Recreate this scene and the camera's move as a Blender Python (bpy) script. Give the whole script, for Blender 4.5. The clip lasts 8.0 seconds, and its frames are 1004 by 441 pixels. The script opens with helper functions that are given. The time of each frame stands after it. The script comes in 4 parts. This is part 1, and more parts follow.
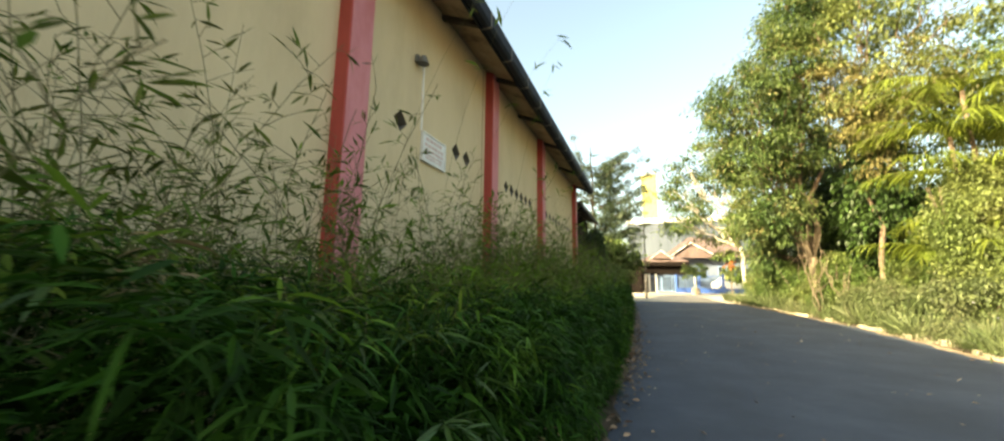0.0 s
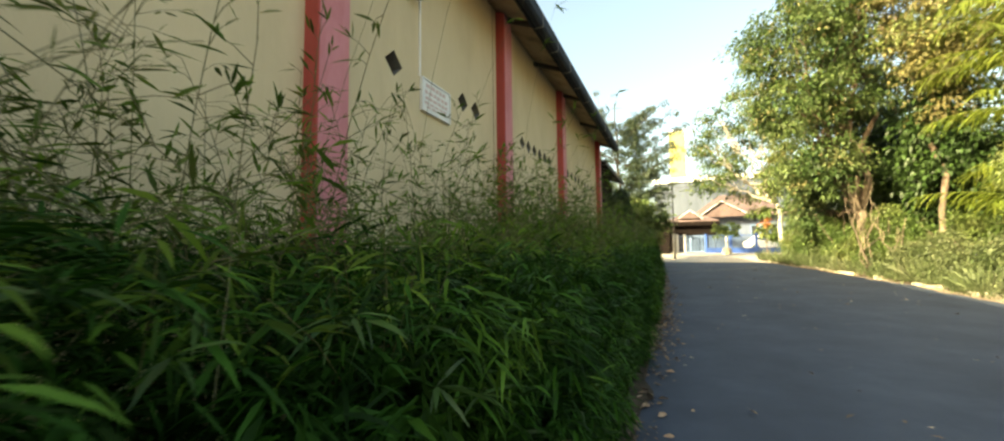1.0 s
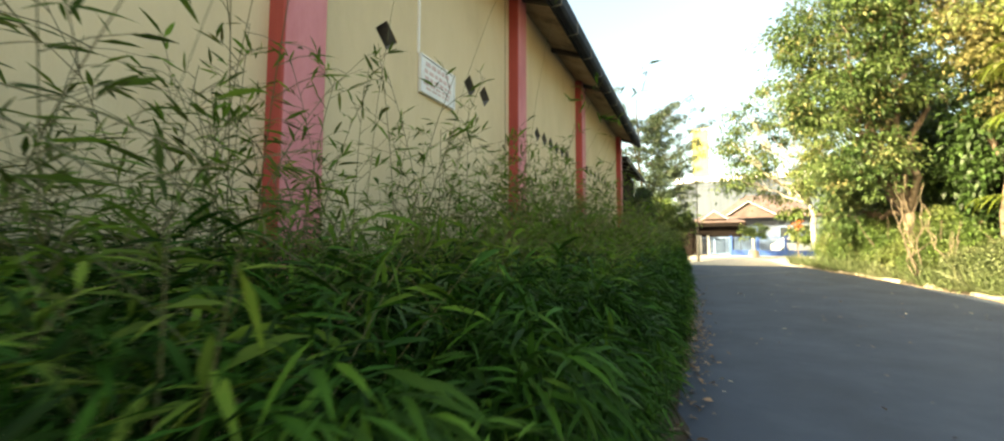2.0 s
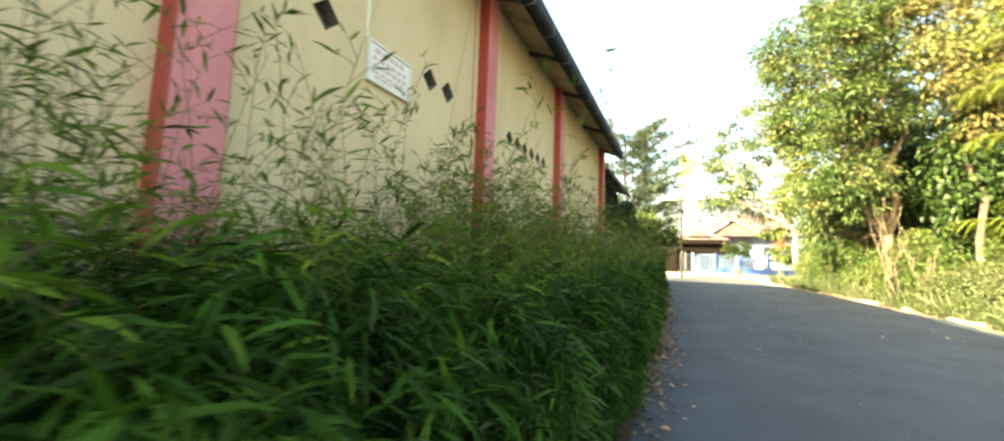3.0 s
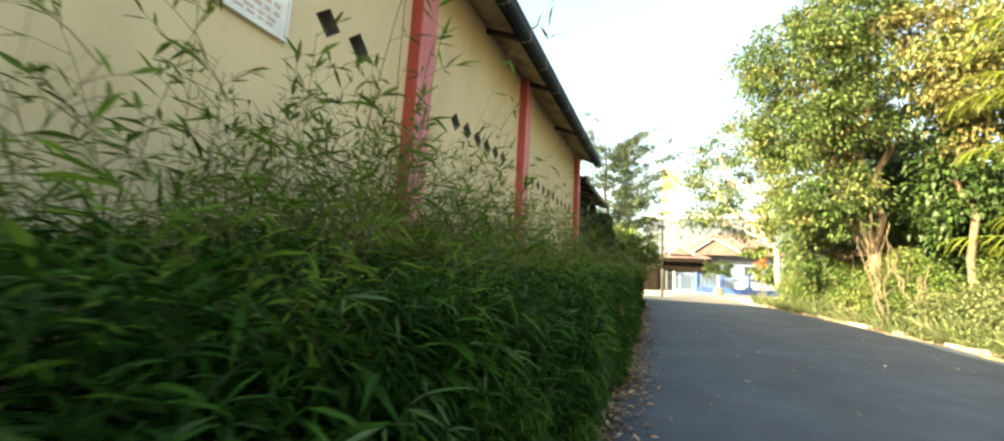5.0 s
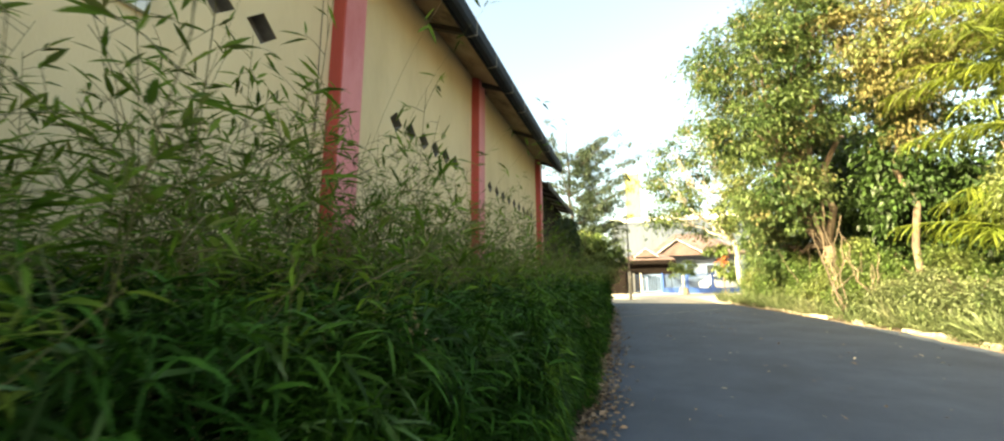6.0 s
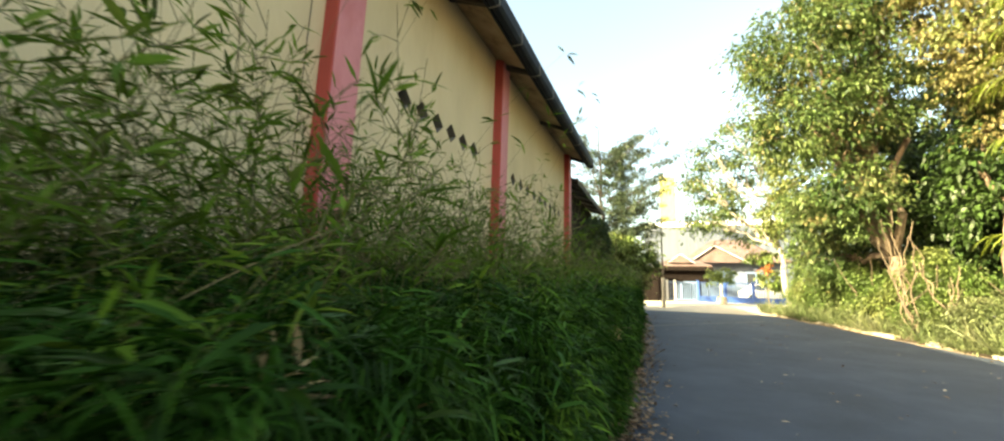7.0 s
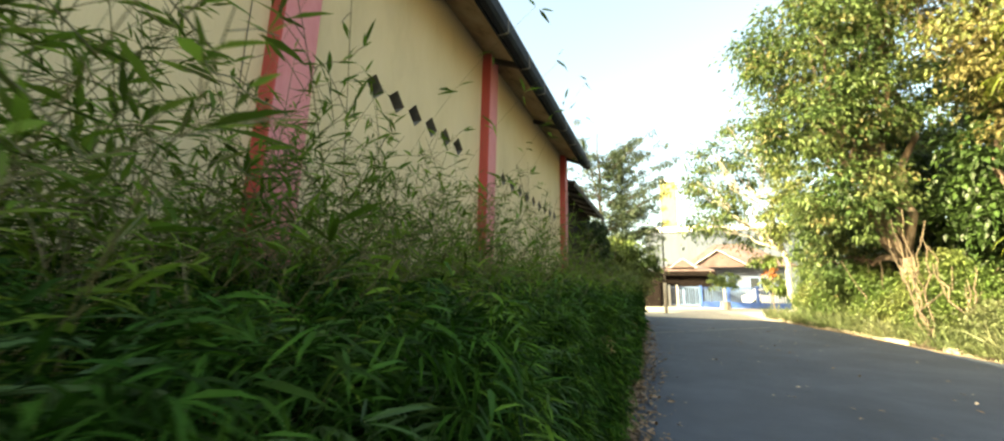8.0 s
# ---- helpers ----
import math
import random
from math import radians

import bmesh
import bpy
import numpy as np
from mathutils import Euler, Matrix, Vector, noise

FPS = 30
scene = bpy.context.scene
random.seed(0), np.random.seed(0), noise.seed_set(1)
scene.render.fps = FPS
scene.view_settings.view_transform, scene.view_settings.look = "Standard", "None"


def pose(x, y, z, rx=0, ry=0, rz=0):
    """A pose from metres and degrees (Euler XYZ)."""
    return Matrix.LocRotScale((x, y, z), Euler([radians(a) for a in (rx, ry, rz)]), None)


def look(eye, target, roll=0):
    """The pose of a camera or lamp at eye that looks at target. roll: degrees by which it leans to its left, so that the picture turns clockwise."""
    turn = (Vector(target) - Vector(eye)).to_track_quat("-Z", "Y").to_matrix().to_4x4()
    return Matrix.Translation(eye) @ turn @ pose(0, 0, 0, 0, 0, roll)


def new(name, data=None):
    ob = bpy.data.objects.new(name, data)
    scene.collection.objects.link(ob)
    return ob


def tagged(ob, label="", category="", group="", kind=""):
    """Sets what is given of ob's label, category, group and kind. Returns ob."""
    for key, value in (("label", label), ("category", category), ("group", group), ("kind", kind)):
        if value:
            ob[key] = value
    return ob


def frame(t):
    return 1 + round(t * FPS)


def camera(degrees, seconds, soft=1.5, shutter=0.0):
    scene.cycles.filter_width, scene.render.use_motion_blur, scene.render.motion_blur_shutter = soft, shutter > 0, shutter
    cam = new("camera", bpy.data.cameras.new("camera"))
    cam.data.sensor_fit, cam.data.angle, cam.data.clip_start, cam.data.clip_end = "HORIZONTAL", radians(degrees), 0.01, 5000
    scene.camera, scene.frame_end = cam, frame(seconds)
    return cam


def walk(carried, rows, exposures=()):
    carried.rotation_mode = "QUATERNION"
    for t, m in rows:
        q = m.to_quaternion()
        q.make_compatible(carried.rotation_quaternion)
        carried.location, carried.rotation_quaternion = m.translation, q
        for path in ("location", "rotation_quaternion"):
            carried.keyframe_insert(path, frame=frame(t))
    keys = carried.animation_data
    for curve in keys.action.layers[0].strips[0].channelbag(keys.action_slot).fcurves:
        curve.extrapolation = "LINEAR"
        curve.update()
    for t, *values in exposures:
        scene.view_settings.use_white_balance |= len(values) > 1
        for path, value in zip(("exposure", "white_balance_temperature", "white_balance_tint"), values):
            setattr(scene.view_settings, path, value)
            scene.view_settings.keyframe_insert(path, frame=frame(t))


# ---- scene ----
cam = camera(103.8, 8.0, soft=2.1, shutter=0.42)
PATH = [
    (0, (-0.018, -1.572, 1.292), (-0.702, 0.281, 1.607), 0.7),
    (0.5, (-0.024, -1.328, 1.288), (-0.738, 0.532, 1.459), -1.1),
    (1, (-0.108, -1.024, 1.266), (-0.909, 0.804, 1.407), -0.7),
    (1.2, (-0.141, -0.919, 1.273), (-0.963, 0.902, 1.363), -1.3),
    (2.3, (-0.263, -0.303, 1.306), (-1.215, 1.451, 1.450), 2.4),
    (2.5, (-0.246, -0.196, 1.313), (-1.232, 1.538, 1.452), 4.1),
    (3, (-0.065, -0.033, 1.257), (-0.900, 1.774, 1.447), 2.0),
    (3.5, (-0.024, 0.331, 1.188), (-0.757, 2.168, 1.486), -0.8),
    (4, (0.020, 0.614, 1.194), (-0.788, 2.423, 1.467), 2.6),
    (4.5, (0.037, 0.860, 1.187), (-0.790, 2.660, 1.460), 1.8),
    (5, (0.021, 1.191, 1.168), (-0.745, 3.017, 1.443), 3.1),
    (5.2, (0.026, 1.300, 1.170), (-0.684, 3.152, 1.430), 2.5),
    (6.3, (0.030, 1.879, 1.201), (-0.591, 3.747, 1.564), -0.8),
    (6.5, (0.024, 1.979, 1.206), (-0.720, 3.803, 1.551), 1.4),
    (7, (-0.051, 2.359, 1.187), (-0.806, 4.179, 1.527), 1.8),
    (7.5, (-0.026, 2.587, 1.188), (-0.750, 4.415, 1.554), 0.9),
    (8, (-0.030, 2.823, 1.185), (-0.789, 4.635, 1.559), 1.3),
]
EXPOSURES = [(0.0, 2.14, 8450, -2), (1.2, 2.10, 8450, -2), (2.4, 2.7, 8450, -2), (3.5, 2.97, 8450, -2), (5.0, 2.65, 8450, -2), (6.5, 2.48, 8450, -2), (8.0, 2.49, 8450, -2)]
walk(cam, [(t, look(eye, target, roll)) for t, eye, target, roll in PATH], EXPOSURES)

# ---- world and light ----
SUN_TO = Vector((-0.63, -0.775, 0.422)).normalized()
world = bpy.data.worlds.new("sky")
scene.world = world
world.use_nodes = True
wn = world.node_tree.nodes
sky = wn.new("ShaderNodeTexSky")
sky.sky_type, sky.sun_disc = "NISHITA", False
sky.sun_elevation = math.asin(SUN_TO.z)
sky.sun_rotation = math.atan2(SUN_TO.x, SUN_TO.y)
sky.air_density, sky.dust_density, sky.ozone_density = 1.0, 5.5, 0.6
world.node_tree.links.new(sky.outputs[0], wn["Background"].inputs[0])
wn["Background"].inputs[1].default_value = 0.15
sun = new("sun", bpy.data.lights.new("sun", "SUN"))
sun.data.energy, sun.data.angle, sun.data.color = 5.0, radians(0.6), (1.0, 0.89, 0.70)
sun.matrix_world = look((0, 0, 30), Vector((0, 0, 30)) - SUN_TO)


# ---- materials ----
def mat(name, colors, scale=4.0, rough=0.8, bump=0.3, bump_scale=60.0, metal=0.0, detail=6.0, island=0.0, stretch=(1, 1, 1), spec=0.5, trans=0.0, stops=None):
    """Two or three colours mixed by large and fine noise, with fine relief; island varies the value piece by piece."""
    m = bpy.data.materials.new(name)
    m.use_nodes = True
    nt, ns = m.node_tree, m.node_tree.nodes
    b = ns["Principled BSDF"]
    tc = ns.new("ShaderNodeTexCoord")
    mp = ns.new("ShaderNodeMapping")
    mp.inputs["Scale"].default_value = stretch
    nt.links.new(tc.outputs["Object"], mp.inputs["Vector"])
    n1 = ns.new("ShaderNodeTexNoise")
    n1.inputs["Scale"].default_value, n1.inputs["Detail"].default_value = scale, detail
    n1.inputs["Roughness"].default_value = 0.65
    nt.links.new(mp.outputs[0], n1.inputs["Vector"])
    ramp = ns.new("ShaderNodeValToRGB")
    cr = ramp.color_ramp
    k = len(colors)
    stops = stops or [0.32 + 0.36 * i / max(1, k - 1) for i in range(k)]
    cr.elements[0].position, cr.elements[0].color = stops[0], (*colors[0], 1)
    cr.elements[1].position, cr.elements[1].color = stops[-1], (*colors[-1], 1)
    for i in range(1, k - 1):
        e = cr.elements.new(stops[i])
        e.color = (*colors[i], 1)
    nt.links.new(n1.outputs["Fac"], ramp.inputs[0])
    col = ramp.outputs[0]
    if island:
        ge = ns.new("ShaderNodeNewGeometry")
        mr = ns.new("ShaderNodeMapRange")
        mr.inputs["To Min"].default_value, mr.inputs["To Max"].default_value = 1 - island, 1 + island
        nt.links.new(ge.outputs["Random Per Island"], mr.inputs["Value"])
        hs = ns.new("ShaderNodeHueSaturation")
        nt.links.new(mr.outputs[0], hs.inputs["Value"])
        nt.links.new(col, hs.inputs["Color"])
        col = hs.outputs[0]
    nt.links.new(col, b.inputs["Base Color"])
    b.inputs["Roughness"].default_value, b.inputs["Metallic"].default_value = rough, metal
    b.inputs["Specular IOR Level"].default_value = spec
    if bump:
        n2 = ns.new("ShaderNodeTexNoise")
        n2.inputs["Scale"].default_value, n2.inputs["Detail"].default_value = bump_scale, 4
        nt.links.new(mp.outputs[0], n2.inputs["Vector"])
        bp = ns.new("ShaderNodeBump")
        bp.inputs["Strength"].default_value, bp.inputs["Distance"].default_value = bump, 0.01
        nt.links.new(n2.outputs["Fac"], bp.inputs["Height"])
        nt.links.new(bp.outputs[0], b.inputs["Normal"])
    if trans:
        tr = ns.new("ShaderNodeBsdfTranslucent")
        mx = ns.new("ShaderNodeMixShader")
        mx.inputs[0].default_value = trans
        nt.links.new(col, tr.inputs["Color"])
        nt.links.new(b.outputs[0], mx.inputs[1])
        nt.links.new(tr.outputs[0], mx.inputs[2])
        nt.links.new(mx.outputs[0], ns["Material Output"].inputs[0])
    return m


M = {}
M["plaster"] = mat("cream plaster", [(0.46, 0.38, 0.245), (0.575, 0.485, 0.32), (0.615, 0.525, 0.355)], 1.3, 0.85, 0.25, 90, stretch=(1, 1, 0.35), stops=[0.25, 0.5, 0.7])
M["red"] = mat("dark red paint", [(0.30, 0.045, 0.04), (0.40, 0.065, 0.055)], 3, 0.7, 0.2, 80, stretch=(1, 1, 0.4))
M["pink"] = mat("faded pink paint", [(0.46, 0.165, 0.19), (0.54, 0.21, 0.24), (0.45, 0.14, 0.16)], 2.2, 0.7, 0.2, 80, stretch=(1, 1, 0.4))
M["soffit"] = mat("stained soffit board", [(0.12, 0.08, 0.05), (0.32, 0.24, 0.16), (0.40, 0.32, 0.23)], 2.2, 0.85, 0.3, 40)
M["rafter"] = mat("dark timber", [(0.02, 0.017, 0.014), (0.05, 0.04, 0.03)], 6, 0.8, 0.4, 60)
M["fascia"] = mat("dark blue grey fascia", [(0.008, 0.012, 0.02), (0.02, 0.026, 0.038)], 3, 0.75, 0.1, 50, spec=0.2)
M["sheet"] = mat("weathered roof sheet", [(0.07, 0.065, 0.06), (0.14, 0.13, 0.12)], 3, 0.6, 0.2, 30)
M["dark"] = mat("black of unlit openings and tyres", [(0.012, 0.012, 0.012), (0.03, 0.03, 0.028)], 5, 0.9, 0.1, 40)
M["cement"] = mat("grey cement", [(0.10, 0.10, 0.095), (0.19, 0.185, 0.17)], 8, 0.9, 0.4, 60)
M["asphalt"] = mat("asphalt", [(0.026, 0.037, 0.058), (0.036, 0.051, 0.080), (0.050, 0.069, 0.103)], 0.9, 0.85, 0.5, 190, detail=12)
M["concrete"] = mat("pale concrete", [(0.40, 0.35, 0.27), (0.56, 0.50, 0.40)], 2.5, 0.9, 0.4, 60)
M["kerb"] = mat("worn pale kerb", [(0.18, 0.145, 0.095), (0.40, 0.34, 0.24), (0.54, 0.48, 0.37)], 5, 0.9, 0.7, 40, stops=[0.25, 0.45, 0.65])
M["edge_dirt"] = mat("dry edge dirt", [(0.13, 0.09, 0.055), (0.26, 0.19, 0.12), (0.38, 0.31, 0.22)], 5, 0.95, 0.8, 50)
M["soil"] = mat("dry soil", [(0.07, 0.052, 0.035), (0.14, 0.105, 0.07), (0.21, 0.165, 0.11)], 3, 0.95, 0.8, 40)
# body leaves kept near black, with the hedge's inner shade in the colour
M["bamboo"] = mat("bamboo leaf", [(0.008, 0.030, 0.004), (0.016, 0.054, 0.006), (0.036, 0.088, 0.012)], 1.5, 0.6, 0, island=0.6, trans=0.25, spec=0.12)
M["humus"] = mat("dark leaf mould", [(0.018, 0.013, 0.009), (0.045, 0.032, 0.02), (0.08, 0.055, 0.035)], 8, 0.95, 0.8, 40)
M["bamboo_dry"] = mat("dry bamboo leaf", [(0.12, 0.09, 0.045), (0.2, 0.15, 0.07)], 2, 0.6, 0, island=0.4, trans=0.2)
M["bamboo_pale"] = mat("pale green bamboo leaf", [(0.040, 0.104, 0.011), (0.074, 0.148, 0.020)], 2, 0.6, 0, island=0.4, trans=0.3, spec=0.15)
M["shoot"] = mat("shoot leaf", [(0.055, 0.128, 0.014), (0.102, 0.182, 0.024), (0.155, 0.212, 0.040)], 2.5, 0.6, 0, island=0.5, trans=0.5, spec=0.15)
M["spray"] = mat("spray leaf", [(0.030, 0.074, 0.018), (0.054, 0.106, 0.030)], 3.0, 0.45, 0, island=0.4, trans=0.3, spec=0.35)
M["sprig"] = mat("sprig leaf", [(0.044, 0.094, 0.013), (0.080, 0.130, 0.023), (0.125, 0.122, 0.042)], 3.0, 0.6, 0, island=0.5, trans=0.42, spec=0.15)
M["pale_leaf"] = mat("pale dry leaf", [(0.28, 0.23, 0.16), (0.42, 0.37, 0.29)], 9, 0.8, 0, 60, island=0.3)
M["stem"] = mat("bamboo stem", [(0.07, 0.08, 0.028), (0.12, 0.10, 0.045)], 8, 0.55, 0.1, 60)
M["leaf_tree"] = mat("broad tree leaf", [(0.060, 0.108, 0.034), (0.108, 0.160, 0.052), (0.175, 0.204, 0.084)], 0.9, 0.5, 0, island=0.4, trans=0.48, spec=0.35)
# leaf green darkened so that the shade of crown hollows sits in the colour
M["leaf_deep_shade"] = mat("deep green leaf with crown shade", [(0.018, 0.042, 0.010), (0.042, 0.078, 0.017)], 0.7, 0.5, 0, island=0.5, trans=0.2)
M["leaf_rust"] = mat("dry rust leaf", [(0.11, 0.11, 0.036), (0.18, 0.155, 0.062)], 0.7, 0.6, 0, island=0.4, trans=0.3)
M["leaf_gold"] = mat("yellowing leaf", [(0.105, 0.148, 0.040), (0.17, 0.20, 0.066), (0.20, 0.19, 0.085)], 0.6, 0.5, 0, island=0.5, trans=0.38, stops=[0.3, 0.55, 0.8])
M["leaf_dark"] = mat("grey green distant leaf", [(0.034, 0.056, 0.03), (0.062, 0.09, 0.048)], 0.5, 0.5, 0, island=0.4, trans=0.28)
M["leaf_bush"] = mat("bush leaf", [(0.062, 0.112, 0.026), (0.112, 0.162, 0.042), (0.175, 0.195, 0.068)], 0.9, 0.5, 0, island=0.5, trans=0.35)
M["weed"] = mat("weed blades", [(0.075, 0.11, 0.035), (0.125, 0.152, 0.062), (0.165, 0.168, 0.085)], 0.8, 0.6, 0, island=0.5, trans=0.35)
M["palm"] = mat("palm leaflet", [(0.09, 0.135, 0.018), (0.17, 0.20, 0.03)], 1, 0.45, 0, island=0.35, trans=0.35)
M["bark"] = mat("brown bark", [(0.07, 0.05, 0.035), (0.16, 0.115, 0.08), (0.22, 0.17, 0.12)], 6, 0.9, 0.8, 40, stretch=(1, 1, 0.2))
M["bark_pale"] = mat("pale bark", [(0.30, 0.27, 0.22), (0.5, 0.46, 0.4)], 5, 0.9, 0.6, 40, stretch=(1, 1, 0.3))
M["vine"] = mat("dry hanging roots", [(0.06, 0.044, 0.03), (0.13, 0.098, 0.064), (0.21, 0.165, 0.11)], 6, 0.9, 0.8, 40, stretch=(1, 1, 0.2))
M["litter"] = mat("fallen leaf", [(0.095, 0.06, 0.039), (0.175, 0.118, 0.076), (0.28, 0.208, 0.148)], 9, 0.8, 0.1, 60, island=0.4)
M["house"] = mat("pale blue grey plaster", [(0.085, 0.11, 0.17), (0.13, 0.16, 0.22)], 3, 0.8, 0.1, 60)
M["white"] = mat("white paint", [(0.70, 0.70, 0.68), (0.80, 0.80, 0.78)], 3, 0.6, 0.1, 60)
M["signboard"] = mat("white sign board", [(0.60, 0.62, 0.64), (0.75, 0.77, 0.78)], 5, 0.4, 0.05, 60)
M["sign_ink"] = mat("faded sign lettering", [(0.48, 0.36, 0.36), (0.6, 0.46, 0.45)], 9, 0.6, 0, 60)
M["blue"] = mat("blue fence paint", [(0.016, 0.055, 0.22), (0.028, 0.08, 0.28)], 2, 0.5, 0.1, 60)
M["paleblue"] = mat("pale blue paint", [(0.10, 0.17, 0.31), (0.16, 0.24, 0.38)], 2, 0.5, 0.1, 60)
M["tile"] = mat("red roof tile", [(0.072, 0.045, 0.043), (0.105, 0.072, 0.069), (0.135, 0.10, 0.097)], 1.2, 0.85, 0.5, 30, island=0.25)
# brown timber taken near black: shade on hut and porch is in the colour
M["brown"] = mat("brown timber darkened for shade", [(0.005, 0.0035, 0.003), (0.010, 0.007, 0.006)], 3, 0.9, 0.3, 40, spec=0.1)
# cladding colour held dark so that full sun doesn't burn it white
M["factory"] = mat("streaked grey cladding darkened for full sun", [(0.044, 0.060, 0.088), (0.068, 0.088, 0.122)], 0.3, 0.6, 0.1, 4, stretch=(4, 4, 0.3))
M["yellow"] = mat("yellow tower paint", [(0.34, 0.30, 0.09), (0.4, 0.35, 0.12)], 1, 0.6, 0.05, 10)
M["glass"] = mat("dark window glass", [(0.02, 0.025, 0.03), (0.04, 0.045, 0.05)], 1, 0.1, 0, 10)
M["orange"] = mat("orange leaf", [(0.28, 0.09, 0.025), (0.36, 0.14, 0.04)], 4, 0.6, 0, 10, island=0.3)
M["wire"] = mat("black cable", [(0.015, 0.015, 0.016), (0.03, 0.03, 0.03)], 4, 0.6, 0, 10)
M["flower"] = mat("pale violet flower", [(0.28, 0.26, 0.45), (0.4, 0.38, 0.55)], 4, 0.7, 0, 10)


# ---- builders ----
def box(bm, x0, x1, y0, y1, z0, z1, bevel=0.0):
    m = Matrix.Translation(((x0 + x1) / 2, (y0 + y1) / 2, (z0 + z1) / 2)) @ Matrix.Diagonal((x1 - x0, y1 - y0, z1 - z0, 1))
    vs = bmesh.ops.create_cube(bm, size=1, matrix=m)["verts"]
    if bevel:
        es = list({e for v in vs for e in v.link_edges})
        bmesh.ops.bevel(bm, geom=es, offset=bevel, segments=1, affect="EDGES")
    return bm


def boxes(*rows, bevel=0.0):
    bm = bmesh.new()
    for r in rows:
        box(bm, *r, bevel=bevel)
    return bm


def as_mesh(name, bm, material):
    me = bpy.data.meshes.new(name)
    bm.to_mesh(me)
    bm.free()
    me.materials.append(material)
    return me


def part(name, bm, material, parent=None, label=""):
    ob = new(name, as_mesh(name, bm, material))
    if parent is not None:
        ob.parent = parent
    return tagged(ob, label)


def raw(name, verts, faces, material, parent=None, label="", smooth=False):
    me = bpy.data.meshes.new(name)
    me.from_pydata([tuple(v) for v in verts], [], faces)
    me.materials.append(material)
    if smooth:
        me.polygons.foreach_set("use_smooth", [True] * len(me.polygons))
    ob = new(name, me)
    if parent is not None:
        ob.parent = parent
    return tagged(ob, label)


def base(name, x, y, z=0.0):
    ob = new(name)
    ob.empty_display_size = 0.2
    ob.location = (x, y, z)
    return ob


def tube(points, radii, sides=7):
    """Vertices and faces of a tapered tube along a line of points."""
    vs, fs = [], []
    pts = [Vector(p) for p in points]
    for i, p in enumerate(pts):
        d = (pts[min(i + 1, len(pts) - 1)] - pts[max(i - 1, 0)]).normalized()
        a = d.orthogonal().normalized()
        b = d.cross(a)
        if i and a.dot(last) < 0:
            a, b = -a, -b
        last = a
        for k in range(sides):
            w = 2 * math.pi * k / sides
            vs.append(p + radii[i] * (math.cos(w) * a + math.sin(w) * b))
    for i in range(len(pts) - 1):
        for k in range(sides):
            k2 = (k + 1) % sides
            fs.append((i * sides + k, i * sides + k2, (i + 1) * sides + k2, (i + 1) * sides + k))
    fs.append(tuple(range(sides))[::-1])
    fs.append(tuple((len(pts) - 1) * sides + k for k in range(sides)))
    return vs, fs


def tubes(rows, sides=6):
    vs, fs = [], []
    for points, radii in rows:
        v, f = tube(points, radii, sides)
        o = len(vs)
        vs += v
        fs += [tuple(i + o for i in q) for q in f]
    return vs, fs


def unit(a):
    return a / np.maximum(1e-9, np.linalg.norm(a, axis=1, keepdims=True))


def blades(pos, way, length, width, rng, fold=0.25, droop=0.25, wide_at=0.35):
    """Many leaves at once: each a folded, drooping blade of six points; pos its foot, way its direction."""
    n = len(pos)
    way = unit(way)
    up = unit(np.stack([rng.normal(0, 0.5, n), rng.normal(0, 0.5, n), np.ones(n)], 1))
    side = unit(np.cross(way, up))
    nor = np.cross(side, way)
    L, W = np.asarray(length).reshape(-1, 1), np.asarray(width).reshape(-1, 1)
    down = np.array([0, 0, -1.0])
    mid = pos + way * L * wide_at + down * L * droop * 0.12
    far = pos + way * L * 0.72 + down * L * droop * 0.45
    tip = pos + way * L + down * L * droop
    v = np.stack([pos, mid + side * W * 0.5 + nor * W * fold, mid, mid - side * W * 0.5 + nor * W * fold, far + side * W * 0.32 + nor * W * fold * 0.6, far - side * W * 0.32 + nor * W * fold * 0.6, tip], 1)
    o = (np.arange(n) * 7)[:, None]
    f = [(o + np.array(q)).tolist() for q in ((0, 2, 1), (0, 3, 2), (1, 2, 4), (2, 3, 5), (2, 5, 4), (4, 5, 6))]
    return v.reshape(-1, 3), [t for q in f for t in q]


def flat_leaves(pos, way, length, width, rng, fold=0.3, droop=0.25):
    """Lighter leaves for tree crowns: two faces folded along the midrib."""
    n = len(pos)
    way = unit(way)
    up = unit(np.stack([rng.normal(0, 0.5, n), rng.normal(0, 0.5, n), np.ones(n)], 1))
    side = unit(np.cross(way, up))
    nor = np.cross(side, way)
    L, W = np.asarray(length).reshape(-1, 1), np.asarray(width).reshape(-1, 1)
    down = np.array([0, 0, -1.0])
    mid = pos + way * L * 0.45 + down * L * droop * 0.2 + nor * W * fold
    v = np.stack([pos, mid + side * W * 0.5, pos + way * L + down * L * droop, mid - side * W * 0.5], 1)
    o = (np.arange(n) * 4)[:, None]
    f = [(o + np.array(q)).tolist() for q in ((0, 2, 1), (0, 3, 2))]
    return v.reshape(-1, 3), [t for q in f for t in q]


def leaf_mesh(name, v, f, material, parent=None, label=""):
    me = bpy.data.meshes.new(name)
    f = np.asarray(f, dtype=np.int32)
    me.vertices.add(len(v))
    me.vertices.foreach_set("co", np.asarray(v, dtype=np.float32).ravel())
    me.loops.add(f.size)
    me.loops.foreach_set("vertex_index", f.ravel())
    me.polygons.add(len(f))
    me.polygons.foreach_set("loop_start", np.arange(0, f.size, 3, dtype=np.int32))
    me.materials.append(material)
    me.update(calc_edges=True)
    me.validate()
    ob = new(name, me)
    if parent is not None:
        ob.parent = parent
    return tagged(ob, label)


